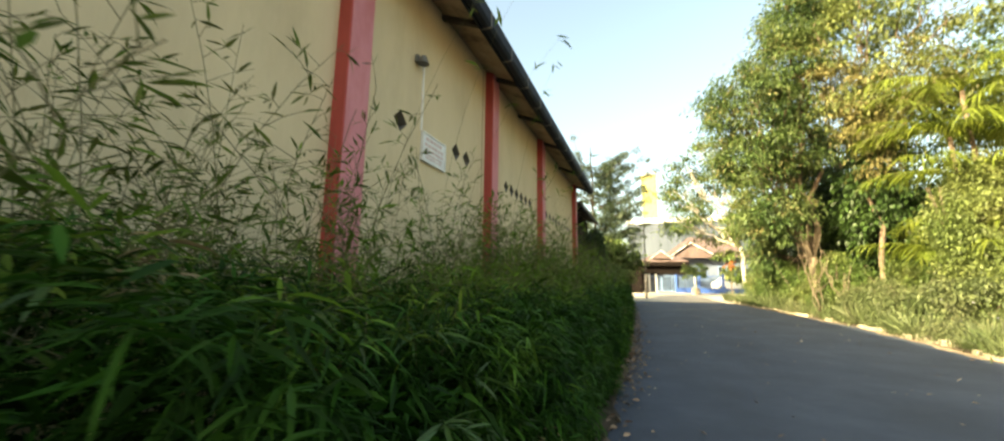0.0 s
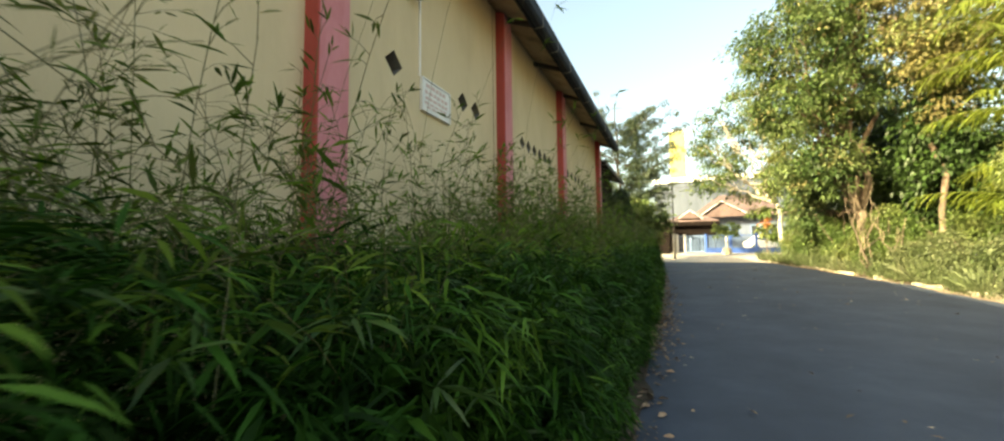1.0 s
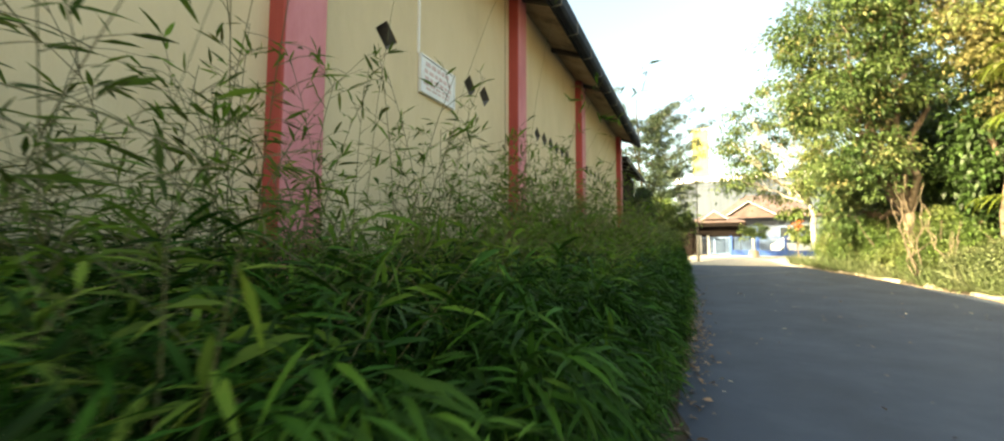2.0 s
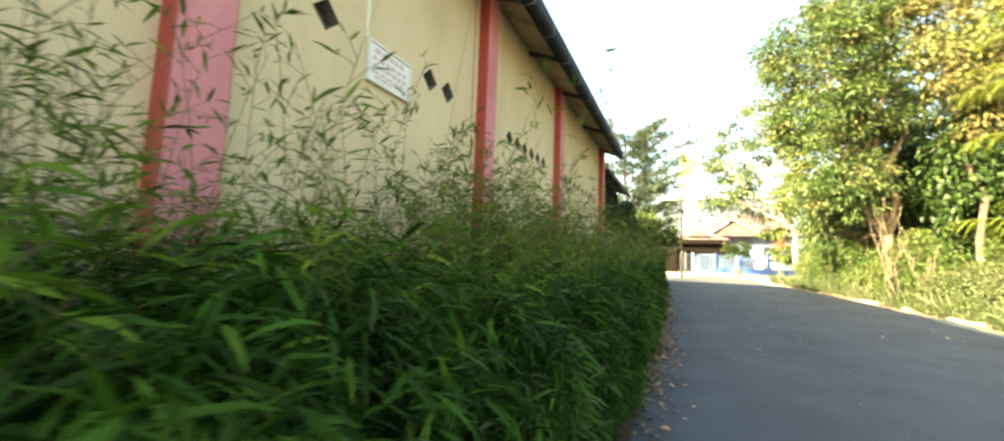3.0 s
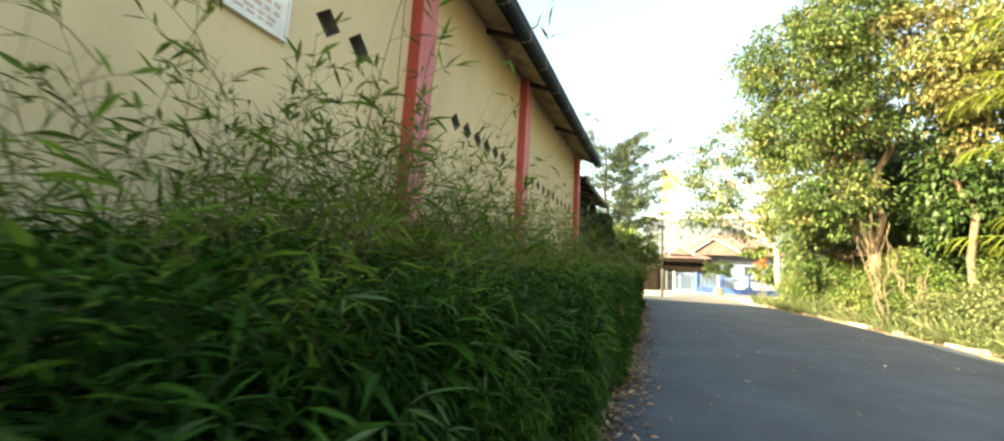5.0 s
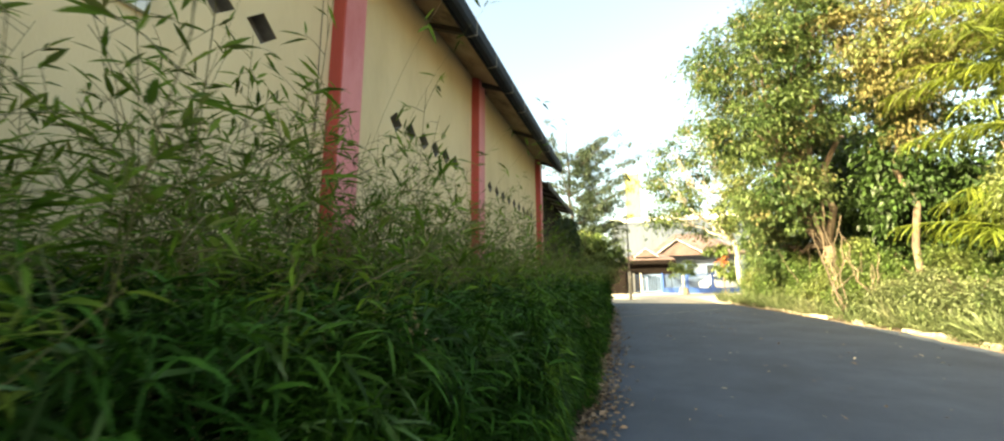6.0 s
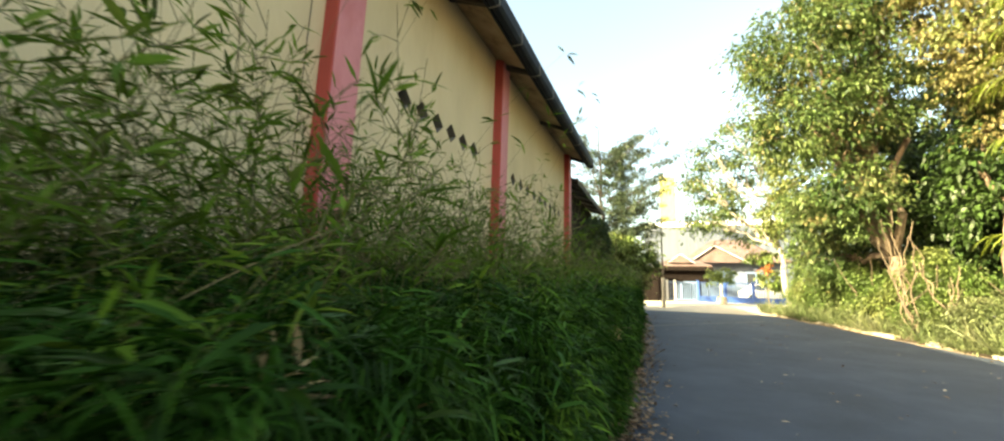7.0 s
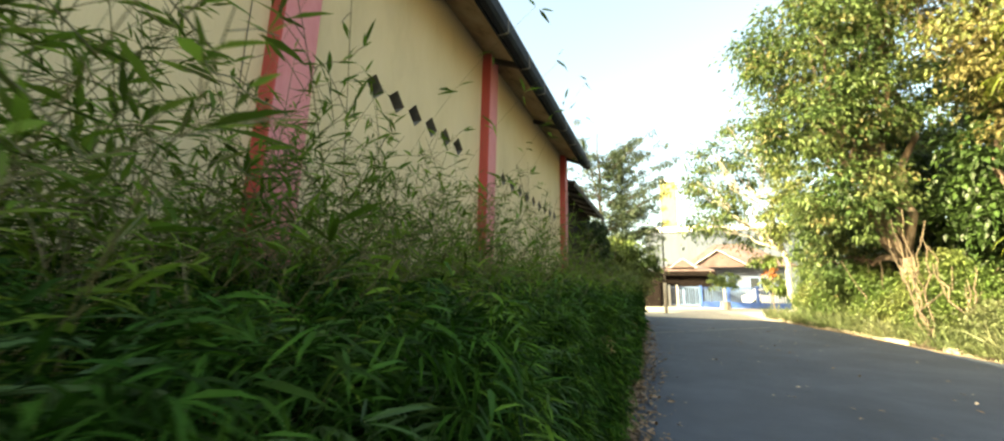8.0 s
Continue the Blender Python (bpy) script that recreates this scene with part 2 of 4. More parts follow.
# ---- ground ----
def rise(y):
    """The lane climbs gently away from the start."""
    return 0.022 * max(0.0, y - 6.0) if y < 60 else 0.022 * 54


def left_edge(y):
    return -0.42 - 0.018 * max(0, y - 4) - 0.0020 * max(0, y - 6) ** 2 if y < 22 else -1.26


def right_edge(y):
    return 5.70 - 0.136 * max(0.0, y - 13.0)


def strip(name, edge_a, edge_b, y0, y1, step, lift, material, nx=6):
    ys = np.arange(y0, y1 + 1e-6, step)
    v, f = [], []
    for j, y in enumerate(ys):
        a, b = edge_a(y), edge_b(y)
        for i in range(nx + 1):
            v.append((a + (b - a) * i / nx, y, rise(y) + lift))
            if i < nx and j + 1 < len(ys):
                o = j * (nx + 1) + i
                f.append((o, o + 1, o + nx + 2, o + nx + 1))
    return raw(name, v, f, material)


gv, gf = [], []
gy = [-400, -60, -20, 0, 6, 10, 15, 20, 25, 30, 36, 45, 60, 120, 300, 900, 2500]
gx = [-2500, -600, -120, -30, -10, -3, 0, 4, 8, 14, 30, 120, 600, 2500]
for j, y in enumerate(gy):
    for i, x in enumerate(gx):
        gv.append((x, y, rise(y) - 0.03))
        if i + 1 < len(gx) and j + 1 < len(gy):
            o = j * len(gx) + i
            gf.append((o, o + 1, o + len(gx) + 1, o + len(gx)))
tagged(raw("ground", gv, gf, M["soil"]), "dry brown soil around the lane", "ground", kind="structure")
tagged(strip("road", left_edge, right_edge, -20, 23.0, 0.5, 0.0, M["asphalt"]), "dark grey asphalt lane in the shade of the hall", "road", kind="structure")
tagged(strip("pavement", lambda y: -9.0, lambda y: 12.0, 23.0, 37.5, 0.5, 0.004, M["concrete"]), "sunlit pale concrete crossing before the fence", "pavement", kind="structure")
tagged(strip("verge", right_edge, lambda y: right_edge(y) + 14, -20, 25.0, 0.5, 0.035, M["soil"]), "dry soil verge behind the kerb", "verge", kind="structure")

# a broken pale strip crosses the lane at a slant
jv, jf = [], []
jr = random.Random(9)
for k in range(41):
    x = -0.75 + 4.1 * k / 40
    y = 15.2 + 1.08 * (x + 0.75) + jr.uniform(-0.04, 0.04)
    w = 0.05 + 0.05 * jr.random()
    for dy in (-w, w):
        jv.append((x, y + dy, rise(y + dy) + 0.006))
    if k < 40 and jr.random() < 0.85:
        jf.append((2 * k, 2 * k + 2, 2 * k + 3, 2 * k + 1))
tagged(raw("road_pale_strip", jv, jf, M["cement"]), "thin broken pale strip across the asphalt lane", "road joint", kind="structure")

# ---- hall with cream wall and red pillars ----
WX = -2.6
TOP = 5.06
PILLARS = [-6.0, -2.5, 1.0, 4.5, 8.0, 13.0]
END = 13.3


def diamond(bm, y, z, r, x, depth):
    vs = [bm.verts.new((x, y + a * r, z + b * r)) for a, b in ((1, 0), (0, 1), (-1, 0), (0, -1))]
    ws = [bm.verts.new((x - depth, y + a * r, z + b * r)) for a, b in ((1, 0), (0, 1), (-1, 0), (0, -1))]
    for i in range(4):
        bm.faces.new((vs[i], vs[(i + 1) % 4], ws[(i + 1) % 4], ws[i]))
    bm.faces.new(ws)


# vents: rotated square holes in rows
VENTS = [(2.03, 3.12), (3.426, 3.196), (3.786, 3.196)]
VENTS += [(5.636 + 0.34 * i, 3.19) for i in range(6)]
VENTS += [(8.98 + 0.43 * i, 3.19) for i in range(9)]
VR = 0.135

hall = tagged(base("hall", WX, 4.0), "cream plastered hall with red pillars and a dark gutter", "building")


def under(parent, ob):
    ob.parent = parent
    ob.matrix_parent_inverse = Matrix.Translation(-parent.location)
    return ob


# the wall in panels between hole columns, so that every vent goes through
wb = bmesh.new()
prev = -12.0
for y, z in sorted(VENTS):
    if y - VR > prev + 1e-4:
        box(wb, WX - 0.2, WX, prev, y - VR, -0.1, TOP)
    for side in (-1, 1):
        ya, yb = y, y + side * VR
        for s in (-1, 1):
            zz = [(ya, z + s * VR), (yb, z), (yb, TOP if s > 0 else -0.1), (ya, TOP if s > 0 else -0.1)]
            fr = [wb.verts.new((WX, a, b)) for a, b in zz]
            bk = [wb.verts.new((WX - 0.2, a, b)) for a, b in zz]
            wb.faces.new(fr)
            wb.faces.new(bk[::-1])
            for i in range(4):
                wb.faces.new((fr[i], fr[(i + 1) % 4], bk[(i + 1) % 4], bk[i]))
    prev = y + VR
box(wb, WX - 0.2, WX, prev, END, -0.1, TOP)
bmesh.ops.remove_doubles(wb, verts=wb.verts, dist=0.0005)
bmesh.ops.recalc_face_normals(wb, faces=wb.faces)
under(hall, part("wall", wb, M["plaster"], None, "cream plaster wall with water stains"))
under(hall, part("end_wall", boxes((-14, WX - 0.2, END - 0.2, END, -0.1, TOP)), M["plaster"]))
under(hall, part("back_wall", boxes((-14.2, -14, -12, END, -0.1, TOP)), M["plaster"]))
under(hall, part("start_wall", boxes((-14, WX - 0.2, -12, -11.8, -0.1, TOP)), M["plaster"]))
for y in PILLARS:
    w = 0.31 if y < 12 else 0.28
    side = under(hall, part("pillar", boxes((WX - 0.02, WX + 0.145, y, y + w, -0.1, TOP - 0.02), bevel=0.008), M["red"], None, "dark red painted pillar"))
    face = under(hall, part("pillar_face", boxes((WX + 0.143, WX + 0.150, y + 0.012, y + w - 0.012, -0.1, TOP - 0.03)), M["pink"], None, "faded pink pillar front"))
for y, z in VENTS:
    gb = bmesh.new()
    diamond(gb, y, z, VR - 0.002, WX - 0.006, 0.13)
    under(hall, part("vent", gb, M["cement"], None, "diamond shaped cement vent hole"))
    # near-black sheet stands in for the unlit space behind the vent
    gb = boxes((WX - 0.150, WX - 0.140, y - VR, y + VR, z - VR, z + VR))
    under(hall, part("vent_unlit_back", gb, M["dark"]))

# eaves: sloping soffit boards, brackets, fascia with gutter, roof sheet
SO, DROP = 0.57, 0.25


def soffit_z(x):
    return TOP - DROP * (x - WX) / SO


def slab(x0, z0, x1, z1, y0, y1, thick):
    bm = bmesh.new()
    a = [bm.verts.new(p) for p in ((x0, y0, z0), (x1, y0, z1), (x1, y1, z1), (x0, y1, z0))]
    b = [bm.verts.new((v.co.x, v.co.y, v.co.z + thick)) for v in a]
    bm.faces.new(a[::-1])
    bm.faces.new(b)
    for i in range(4):
        bm.faces.new((a[i], a[(i + 1) % 4], b[(i + 1) % 4], b[i]))
    return bm


ysp = -12.0
while ysp < END:
    y2 = min(END + 0.15, ysp + 1.22)
    under(hall, part("soffit_board", slab(WX, TOP, WX + SO, TOP - DROP, ysp + 0.004, y2 - 0.004, 0.012), M["soffit"]))
    ysp = y2
marks = [p + 0.15 for p in PILLARS] + [(a + b) / 2 + 0.15 for a, b in zip(PILLARS[:-1], PILLARS[1:])]
for y in marks:
    under(hall, part("bracket", slab(WX, TOP - 0.085, WX + SO - 0.02, TOP - DROP - 0.065, y - 0.035, y + 0.035, 0.075), M["rafter"], None, "dark timber bracket under the eaves"))
gx0 = WX + SO
under(hall, part("fascia", boxes((gx0, gx0 + 0.03, -12, END + 0.15, TOP - DROP - 0.10, TOP - DROP + 0.12)), M["fascia"], None, "dark blue grey fascia board"))
gut = bmesh.new()
prof = [(0.034, 0.10), (0.034, -0.07), (0.06, -0.11), (0.14, -0.11), (0.175, -0.06), (0.175, 0.12), (0.165, 0.12), (0.165, -0.055), (0.135, -0.10), (0.065, -0.10), (0.044, -0.065), (0.044, 0.10)]
ra = [gut.verts.new((gx0 + a, -12, TOP - DROP + b)) for a, b in prof]
rb = [gut.verts.new((gx0 + a, END + 0.2, TOP - DROP + b)) for a, b in prof]
for i in range(len(prof)):
    gut.faces.new((ra[i], ra[(i + 1) % len(prof)], rb[(i + 1) % len(prof)], rb[i]))
under(hall, part("gutter", gut, M["fascia"], None, "dark metal gutter"))
for y in marks:
    for dy in (0.0, 0.85):
        strap = boxes((gx0 + 0.03, gx0 + 0.18, y + dy - 0.012, y + dy + 0.012, TOP - DROP - 0.118, TOP - DROP - 0.108), (gx0 + 0.176, gx0 + 0.182, y + dy - 0.012, y + dy + 0.012, TOP - DROP - 0.118, TOP - DROP + 0.1))
        under(hall, part("gutter_strap", strap, M["cement"], None, "grey metal gutter strap"))
# corrugated roof sheet
v, f = [], []
n = 160
for i, x in enumerate((gx0 + 0.07, -8.0, -14.6)):
    zz = (TOP - DROP + 0.135, TOP + 1.5, TOP + 0.1)[i]
    for k in range(n + 1):
        yy = -12.2 + (END + 0.4 + 12.2) * k / n
        v.append((x, yy, zz + 0.02 * (k % 2)))
        if i < 2 and k < n:
            o = i * (n + 1) + k
            f.append((o, o + 1, o + n + 2, o + n + 1))
under(hall, raw("roof", v, f, M["sheet"], None, "weathered corrugated roof sheet"))

# sign board
sign = tagged(base("sign_board", WX, 2.755, 2.97), "white sign board with faded lettering fixed to the cream wall", "sign")
part("board", boxes((0.004, 0.03, -0.278, 0.278, -0.172, 0.172), bevel=0.004), M["signboard"], sign)
part("frame", boxes((0.004, 0.04, -0.295, -0.279, -0.189, 0.189), (0.004, 0.04, 0.279, 0.295, -0.189, 0.189), (0.004, 0.04, -0.279, 0.279, -0.189, -0.173), (0.004, 0.04, -0.279, 0.279, 0.173, 0.189)), M["signboard"], sign, "thin pale frame")
for zz, a, b, h in ((0.095, -0.21, 0.2, 0.042), (0.022, -0.23, 0.22, 0.038), (-0.042, -0.22, 0.22, 0.034), (-0.095, -0.24, 0.2, 0.022), (-0.135, -0.2, 0.18, 0.02)):
    yy = a
    while yy < b:
        w = random.uniform(0.03, 0.08)
        part("lettering", boxes((0.030, 0.033, yy, min(b, yy + w), zz, zz + h)), M["sign_ink"], sign)
        yy += w + 0.025
# wall lamp with its conduit
lamp = tagged(base("wall_lamp", WX, 2.30, 4.02), "small grey wall lamp with a white conduit", "lamp")
part("bracket", boxes((0.0, 0.05, -0.05, 0.05, -0.05, 0.05), bevel=0.006), M["cement"], lamp)
hb = bmesh.new()
bmesh.ops.create_cone(hb, cap_ends=True, segments=12, radius1=0.07, radius2=0.035, depth=0.1, matrix=Matrix.Translation((0.10, 0, -0.02)))
part("shade", hb, M["cement"], lamp)
part("conduit", boxes((0.0, 0.02, 0.14, 0.16, -0.86, 0.02), (0.0, 0.02, 0.02, 0.16, 0.0, 0.02)), M["white"], lamp, "white plastic conduit")

v, f = tube([(WX + 0.012, 4.34, 0.4), (WX + 0.014, 4.36, 2.5), (WX + 0.012, 4.35, TOP - 0.03)], [0.0032] * 3, 6)
under(hall, raw("wall_cable", v, f, M["wire"], None, "thin dark cable down the wall"))

# ---- low shed beyond the hall ----
shed = tagged(base("shed", -3.2, 18.0), "low dark shed with a sheet roof beyond the hall", "building")
under(shed, part("wall", boxes((-3.1, -2.9, 13.8, 19.4, -0.1, 4.5)), M["brown"]))
under(shed, part("wall", boxes((-9, -3.1, 19.2, 19.4, -0.1, 4.4)), M["brown"]))
under(shed, part("roof", slab(-8.0, 6.4, -2.40, 4.45, 13.75, 19.7, 0.05), M["sheet"]))
for k in range(6):
    yy = 13.9 + k * 1.0
    under(shed, part("rafter", slab(-3.7, 4.82, -2.43, 4.36, yy, yy + 0.06, 0.09), M["rafter"]))
under(shed, part("fascia", boxes((-2.40, -2.36, 13.75, 19.7, 4.33, 4.52)), M["rafter"]))

# ---- bamboo hedge ----
rng = np.random.default_rng(7)


def dense_top(x, y):
    """Height of the clipped dense body of the hedge."""
    return 1.13 + 0.13 * np.clip((0.2 - y) / 1.4, 0, 1) + 0.075 * np.clip(-x - 0.7, 0, 1.6) + 0.04 * np.sin(y * 1.3 + x) + 0.03 * np.sin(y * 3.1) - 0.10 * np.exp(-((y - 2.3) / 0.9) ** 2) - 0.30 * np.clip((x + 0.75) / 0.45, 0, 1) ** 2


hedge = tagged(base("bamboo_hedge", -1.4, 5.0), "dense dark green bamboo hedge growing along the hall wall", "hedge", kind="stuff")


def hedge_edge(y):
    y = np.asarray(y)
    return -0.42 - 0.018 * np.maximum(0, y - 4) - 0.0020 * np.maximum(0, y - 6) ** 2


def hedge_points(n, y0, y1, shell, crest=0.6):
    # tufts: each gathers some leaves round one shoot, so that dark gaps stay between
    per = 20
    m = n // per
    ty = rng.uniform(y0, y1, m)
    y = np.repeat(ty, per)
    n = len(y)
    e = hedge_edge(y)
    top = np.repeat(rng.random(m) < crest, per)
    depth = np.repeat(rng.exponential(shell, m), per)
    bulge = 0.09 * np.sin(y * 2.3) + 0.06 * np.sin(y * 5.1 + 1) - 0.05
    xs = e - 0.08 + bulge - np.repeat(rng.random(m), per) * (e + 2.45)
    zt = dense_top(xs, y) - depth + np.repeat(np.abs(rng.normal(0, 0.07, m)), per)
    zr = np.repeat(rng.uniform(0.03, 1.12, m), per)
    xr = e + bulge - 0.10 - depth + 0.10 * np.sin(zr * 2.2) - 0.12 * np.clip(zr - 0.9, 0, 1)
    x = np.where(top, xs, xr)
    z = np.where(top, zt, zr)
    g = np.array([rise(v) for v in y])
    p = np.stack([x, y, z + g], 1) + rng.normal(0, 0.035, (n, 3))
    p[:, 2] = np.maximum(p[:, 2], 0.03 + g)
    shoot = np.repeat(rng.normal(0, 1, (m, 3)), per, 0)
    return p, top, shoot


def hedge_leaves(n, y0, y1, size, shell, material, name="foliage", crest=0.6):
    p, top, shoot = hedge_points(n, y0, y1, shell, crest)
    n = len(p)
    w = (rng.normal(0, 0.75, (n, 3)) + 0.8 * shoot) * np.array([1.0, 1.15, 0.5]) + np.stack([np.where(top, 0.1, 0.55), np.full(n, -0.1), np.where(top, 0.2, -0.1)], 1)
    length = rng.uniform(0.05, 0.125, n) * size
    make = flat_leaves if y0 >= 9 else blades
    v, f = make(p, w, length, length * rng.uniform(0.085, 0.13, n), rng, droop=0.3)
    return leaf_mesh(name, v, f, material, hedge)


def keep(ob):
    ob.matrix_parent_inverse = Matrix.Translation(-hedge.location)
    return ob


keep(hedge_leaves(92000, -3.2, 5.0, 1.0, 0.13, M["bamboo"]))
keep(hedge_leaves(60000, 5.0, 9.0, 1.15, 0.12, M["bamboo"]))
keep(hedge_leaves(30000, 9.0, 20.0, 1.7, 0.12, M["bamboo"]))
# paler leaves, thickest along the far part and the lane side
keep(hedge_leaves(4500, -3.2, 2.2, 1.0, 0.07, M["bamboo_pale"], "pale_foliage"))
keep(hedge_leaves(20000, 4.6, 13.0, 0.9, 0.05, M["bamboo_pale"], "pale_foliage"))
keep(hedge_leaves(14000, 3.4, 11.0, 0.85, 0.03, M["bamboo_pale"], "pale_foliage", 0.12))
keep(hedge_leaves(1100, -3.2, 9.0, 1.0, 0.10, M["bamboo_dry"], "dry_foliage"))

n = 32000
yy = rng.uniform(-3.2, 12.0, n)
ee = hedge_edge(yy)
xx = ee - 0.16 - rng.random(n) ** 1.5 * (ee + 2.25)
zz = rng.uniform(0.04, 1.0, n) * (dense_top(xx, yy) - 0.1)
inner = rng.normal(0, 1, (n, 3)) * np.array([1, 1, 0.5])
il = rng.uniform(0.09, 0.2, n)
v, f = flat_leaves(np.stack([xx, yy, zz + np.array([rise(a) for a in yy])], 1), inner, il, il * 0.2, rng, droop=0.3)
keep(leaf_mesh("inner_foliage", v, f, M["bamboo"], hedge, "inner leaves in the darkened body colour"))

# short leafy shoots that feather the top of the dense body
sp, sw, sl = [], [], []
shoot_rows = []
for k in range(1700):
    y = rng.uniform(-2.4, 13.5)
    x = -2.45 + 1.75 * rng.random() ** 1.2
    top = float(dense_top(np.array(x), np.array(y))) + rise(y)
    h = rng.uniform(0.08, 0.42) + 0.25 * rng.random() ** 3
    h *= 0.45 if x > -1.15 else 0.85
    a = Vector((x, y, top - 0.12))
    b = a + Vector((rng.normal(0.05, 0.12), rng.normal(0, 0.16), h + 0.12))
    b.x = min(max(b.x, WX + 0.04), -0.62)
    shoot_rows.append(([a, a.lerp(b, 0.5) + Vector((0.01, 0, 0.01)), b], [0.0014, 0.001, 0.0007]))
    for q in range(int(rng.integers(7, 13))):
        sp.append(a.lerp(b, rng.uniform(0.25, 1.0)))
        sw.append(Vector((rng.normal(0, 0.9), rng.normal(0, 1.0), rng.normal(0.15, 0.4))))
        sl.append(rng.uniform(0.055, 0.135))
v, f = tubes(shoot_rows, 4)
keep(raw("shoots", v, f, M["stem"], hedge))
sl = np.array(sl)
v, f = blades(np.array(sp), np.array(sw), sl, sl * rng.uniform(0.1, 0.15, len(sl)), rng, droop=0.3)
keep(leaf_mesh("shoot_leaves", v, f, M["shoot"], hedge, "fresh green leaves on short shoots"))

# sprays of long leaves on the face of the hedge, each leaf a piece of its own
leaf_kinds = []
for k in range(6):
    L = (0.10, 0.12, 0.135, 0.15, 0.11, 0.165)[k]
    v, f = blades(np.zeros((1, 3)), np.array([[1.0, 0, 0.12]]), np.array([L]), np.array([L * 0.115]), np.random.default_rng(k), droop=0.28 + 0.05 * (k % 3))
    me = bpy.data.meshes.new("leaf")
    me.from_pydata([tuple(p) for p in v], [], [tuple(q) for q in f])
    me.materials.append(M["spray"])
    leaf_kinds.append(me)
for k in range(56):
    y = -1.6 + 8.6 * (k + rng.random()) / 56
    e = float(hedge_edge(y))
    if rng.random() < 0.65:
        foot = Vector((e - rng.uniform(0.10, 0.2), y, rng.uniform(0.25, 1.0)))
    else:
        x = e - rng.uniform(0.25, 0.8)
        foot = Vector((x, y, float(dense_top(np.array(x), np.array(y))) + 0.01))
    heading = rng.uniform(-60, 60)
    for q in range(5):
        ob = new("leaf", leaf_kinds[int(rng.integers(0, 6))])
        ob.parent = hedge
        ob.matrix_parent_inverse = Matrix.Translation(-hedge.location)
        ob.matrix_basis = pose(foot.x, foot.y, foot.z + rise(y), rng.uniform(-25, 25), rng.uniform(-10, 35), heading + (q - 2) * rng.uniform(25, 42))

# many more such fans, joined
fp, fw, fl = [], [], []
for k in range(1150):
    y = rng.uniform(-2.6, 10.0)
    e = float(hedge_edge(y))
    if rng.random() < 0.55:
        foot = Vector((e - rng.uniform(0.06, 0.2), y, rng.uniform(0.12, 1.0)))
    else:
        x = e - rng.uniform(0.2, 1.5)
        foot = Vector((x, y, float(dense_top(np.array(x), np.array(y))) + rng.uniform(-0.04, 0.05)))
    heading = rng.uniform(-1.6, 1.6)
    n = int(rng.integers(4, 8))
    for q in range(n):
        a = heading + (q - (n - 1) / 2) * rng.uniform(0.38, 0.7)
        fp.append(foot + Vector((0, 0, rise(y))))
        fw.append(Vector((math.cos(a), math.sin(a), rng.normal(0.05, 0.3))))
        fl.append(rng.uniform(0.07, 0.15))
fl = np.array(fl)
v, f = blades(np.array(fp), np.array(fw), fl, fl * rng.uniform(0.08, 0.115, len(fl)), rng, droop=0.2)
keep(leaf_mesh("leaf_fans", v, f, M["spray"], hedge, "paler fans of long narrow leaves"))

# stalks rising above the dense body, with leaves in whorls at the nodes
stalk_rows, lp, lw, ll = [], [], [], []
for k in range(762):
    y = rng.uniform(-2.6, 13.5) if k < 560 else rng.uniform(2.3, 7.0) if k < 747 else rng.uniform(-1.3, -0.15)
    if y < 2.2 and rng.random() < 0.15:
        continue
    far = rng.random()
    x = rng.uniform(-2.45, -1.3) if far < 0.93 else rng.uniform(-1.3, -0.9)
    h = rng.uniform(1.3, 1.9) + (1.15 * rng.random() ** 1.6 if x < -1.5 else 0.1 * rng.random())
    lean = Vector((rng.normal(0.12, 0.3), rng.normal(-0.05, 0.42), 0))
    pts = []
    m = 7
    for i in range(m):
        t = i / (m - 1)
        pts.append(Vector((x, y, rise(y) + 0.7)) + Vector((0, 0, (h - 0.7) * t * (1 - 0.12 * t))) + lean * t * t)
    pts = [Vector((min(p.x, -0.62), p.y, p.z)) if p.x > -0.62 else p for p in pts]
    pts = [Vector((max(p.x, WX + 0.05), p.y, p.z)) for p in pts]
    stalk_rows.append((pts, [0.0024 * (1 - 0.7 * i / (m - 1)) + 0.0006 for i in range(m)]))
    for i in range(2, m):
        a, b = pts[i - 1], pts[i]
        for s in range(3):
            foot = a.lerp(b, (s + rng.random()) / 3)
            if foot.z < 1.2 + rise(y):
                continue
            yaw = rng.uniform(0, 6.28)
            twig = Vector((math.cos(yaw), math.sin(yaw), rng.uniform(0.1, 0.9))).normalized() * rng.uniform(0.05, 0.22)
            tip = foot + twig
            tip.x = min(max(tip.x, WX + 0.03), -0.58)
            stalk_rows.append(([foot, foot.lerp(tip, 0.5) + Vector((0, 0, 0.01)), tip], [0.0018, 0.0014, 0.0011]))
            for q in range(int(rng.integers(2, 5))):
                lp.append(tip.lerp(foot, rng.random() * 0.5))
                d = twig.normalized() + Vector(rng.normal(0, 0.7, 3))
                lw.append(Vector((d.x, d.y, d.z * 0.75)))
                ll.append(rng.uniform(0.05, 0.115))
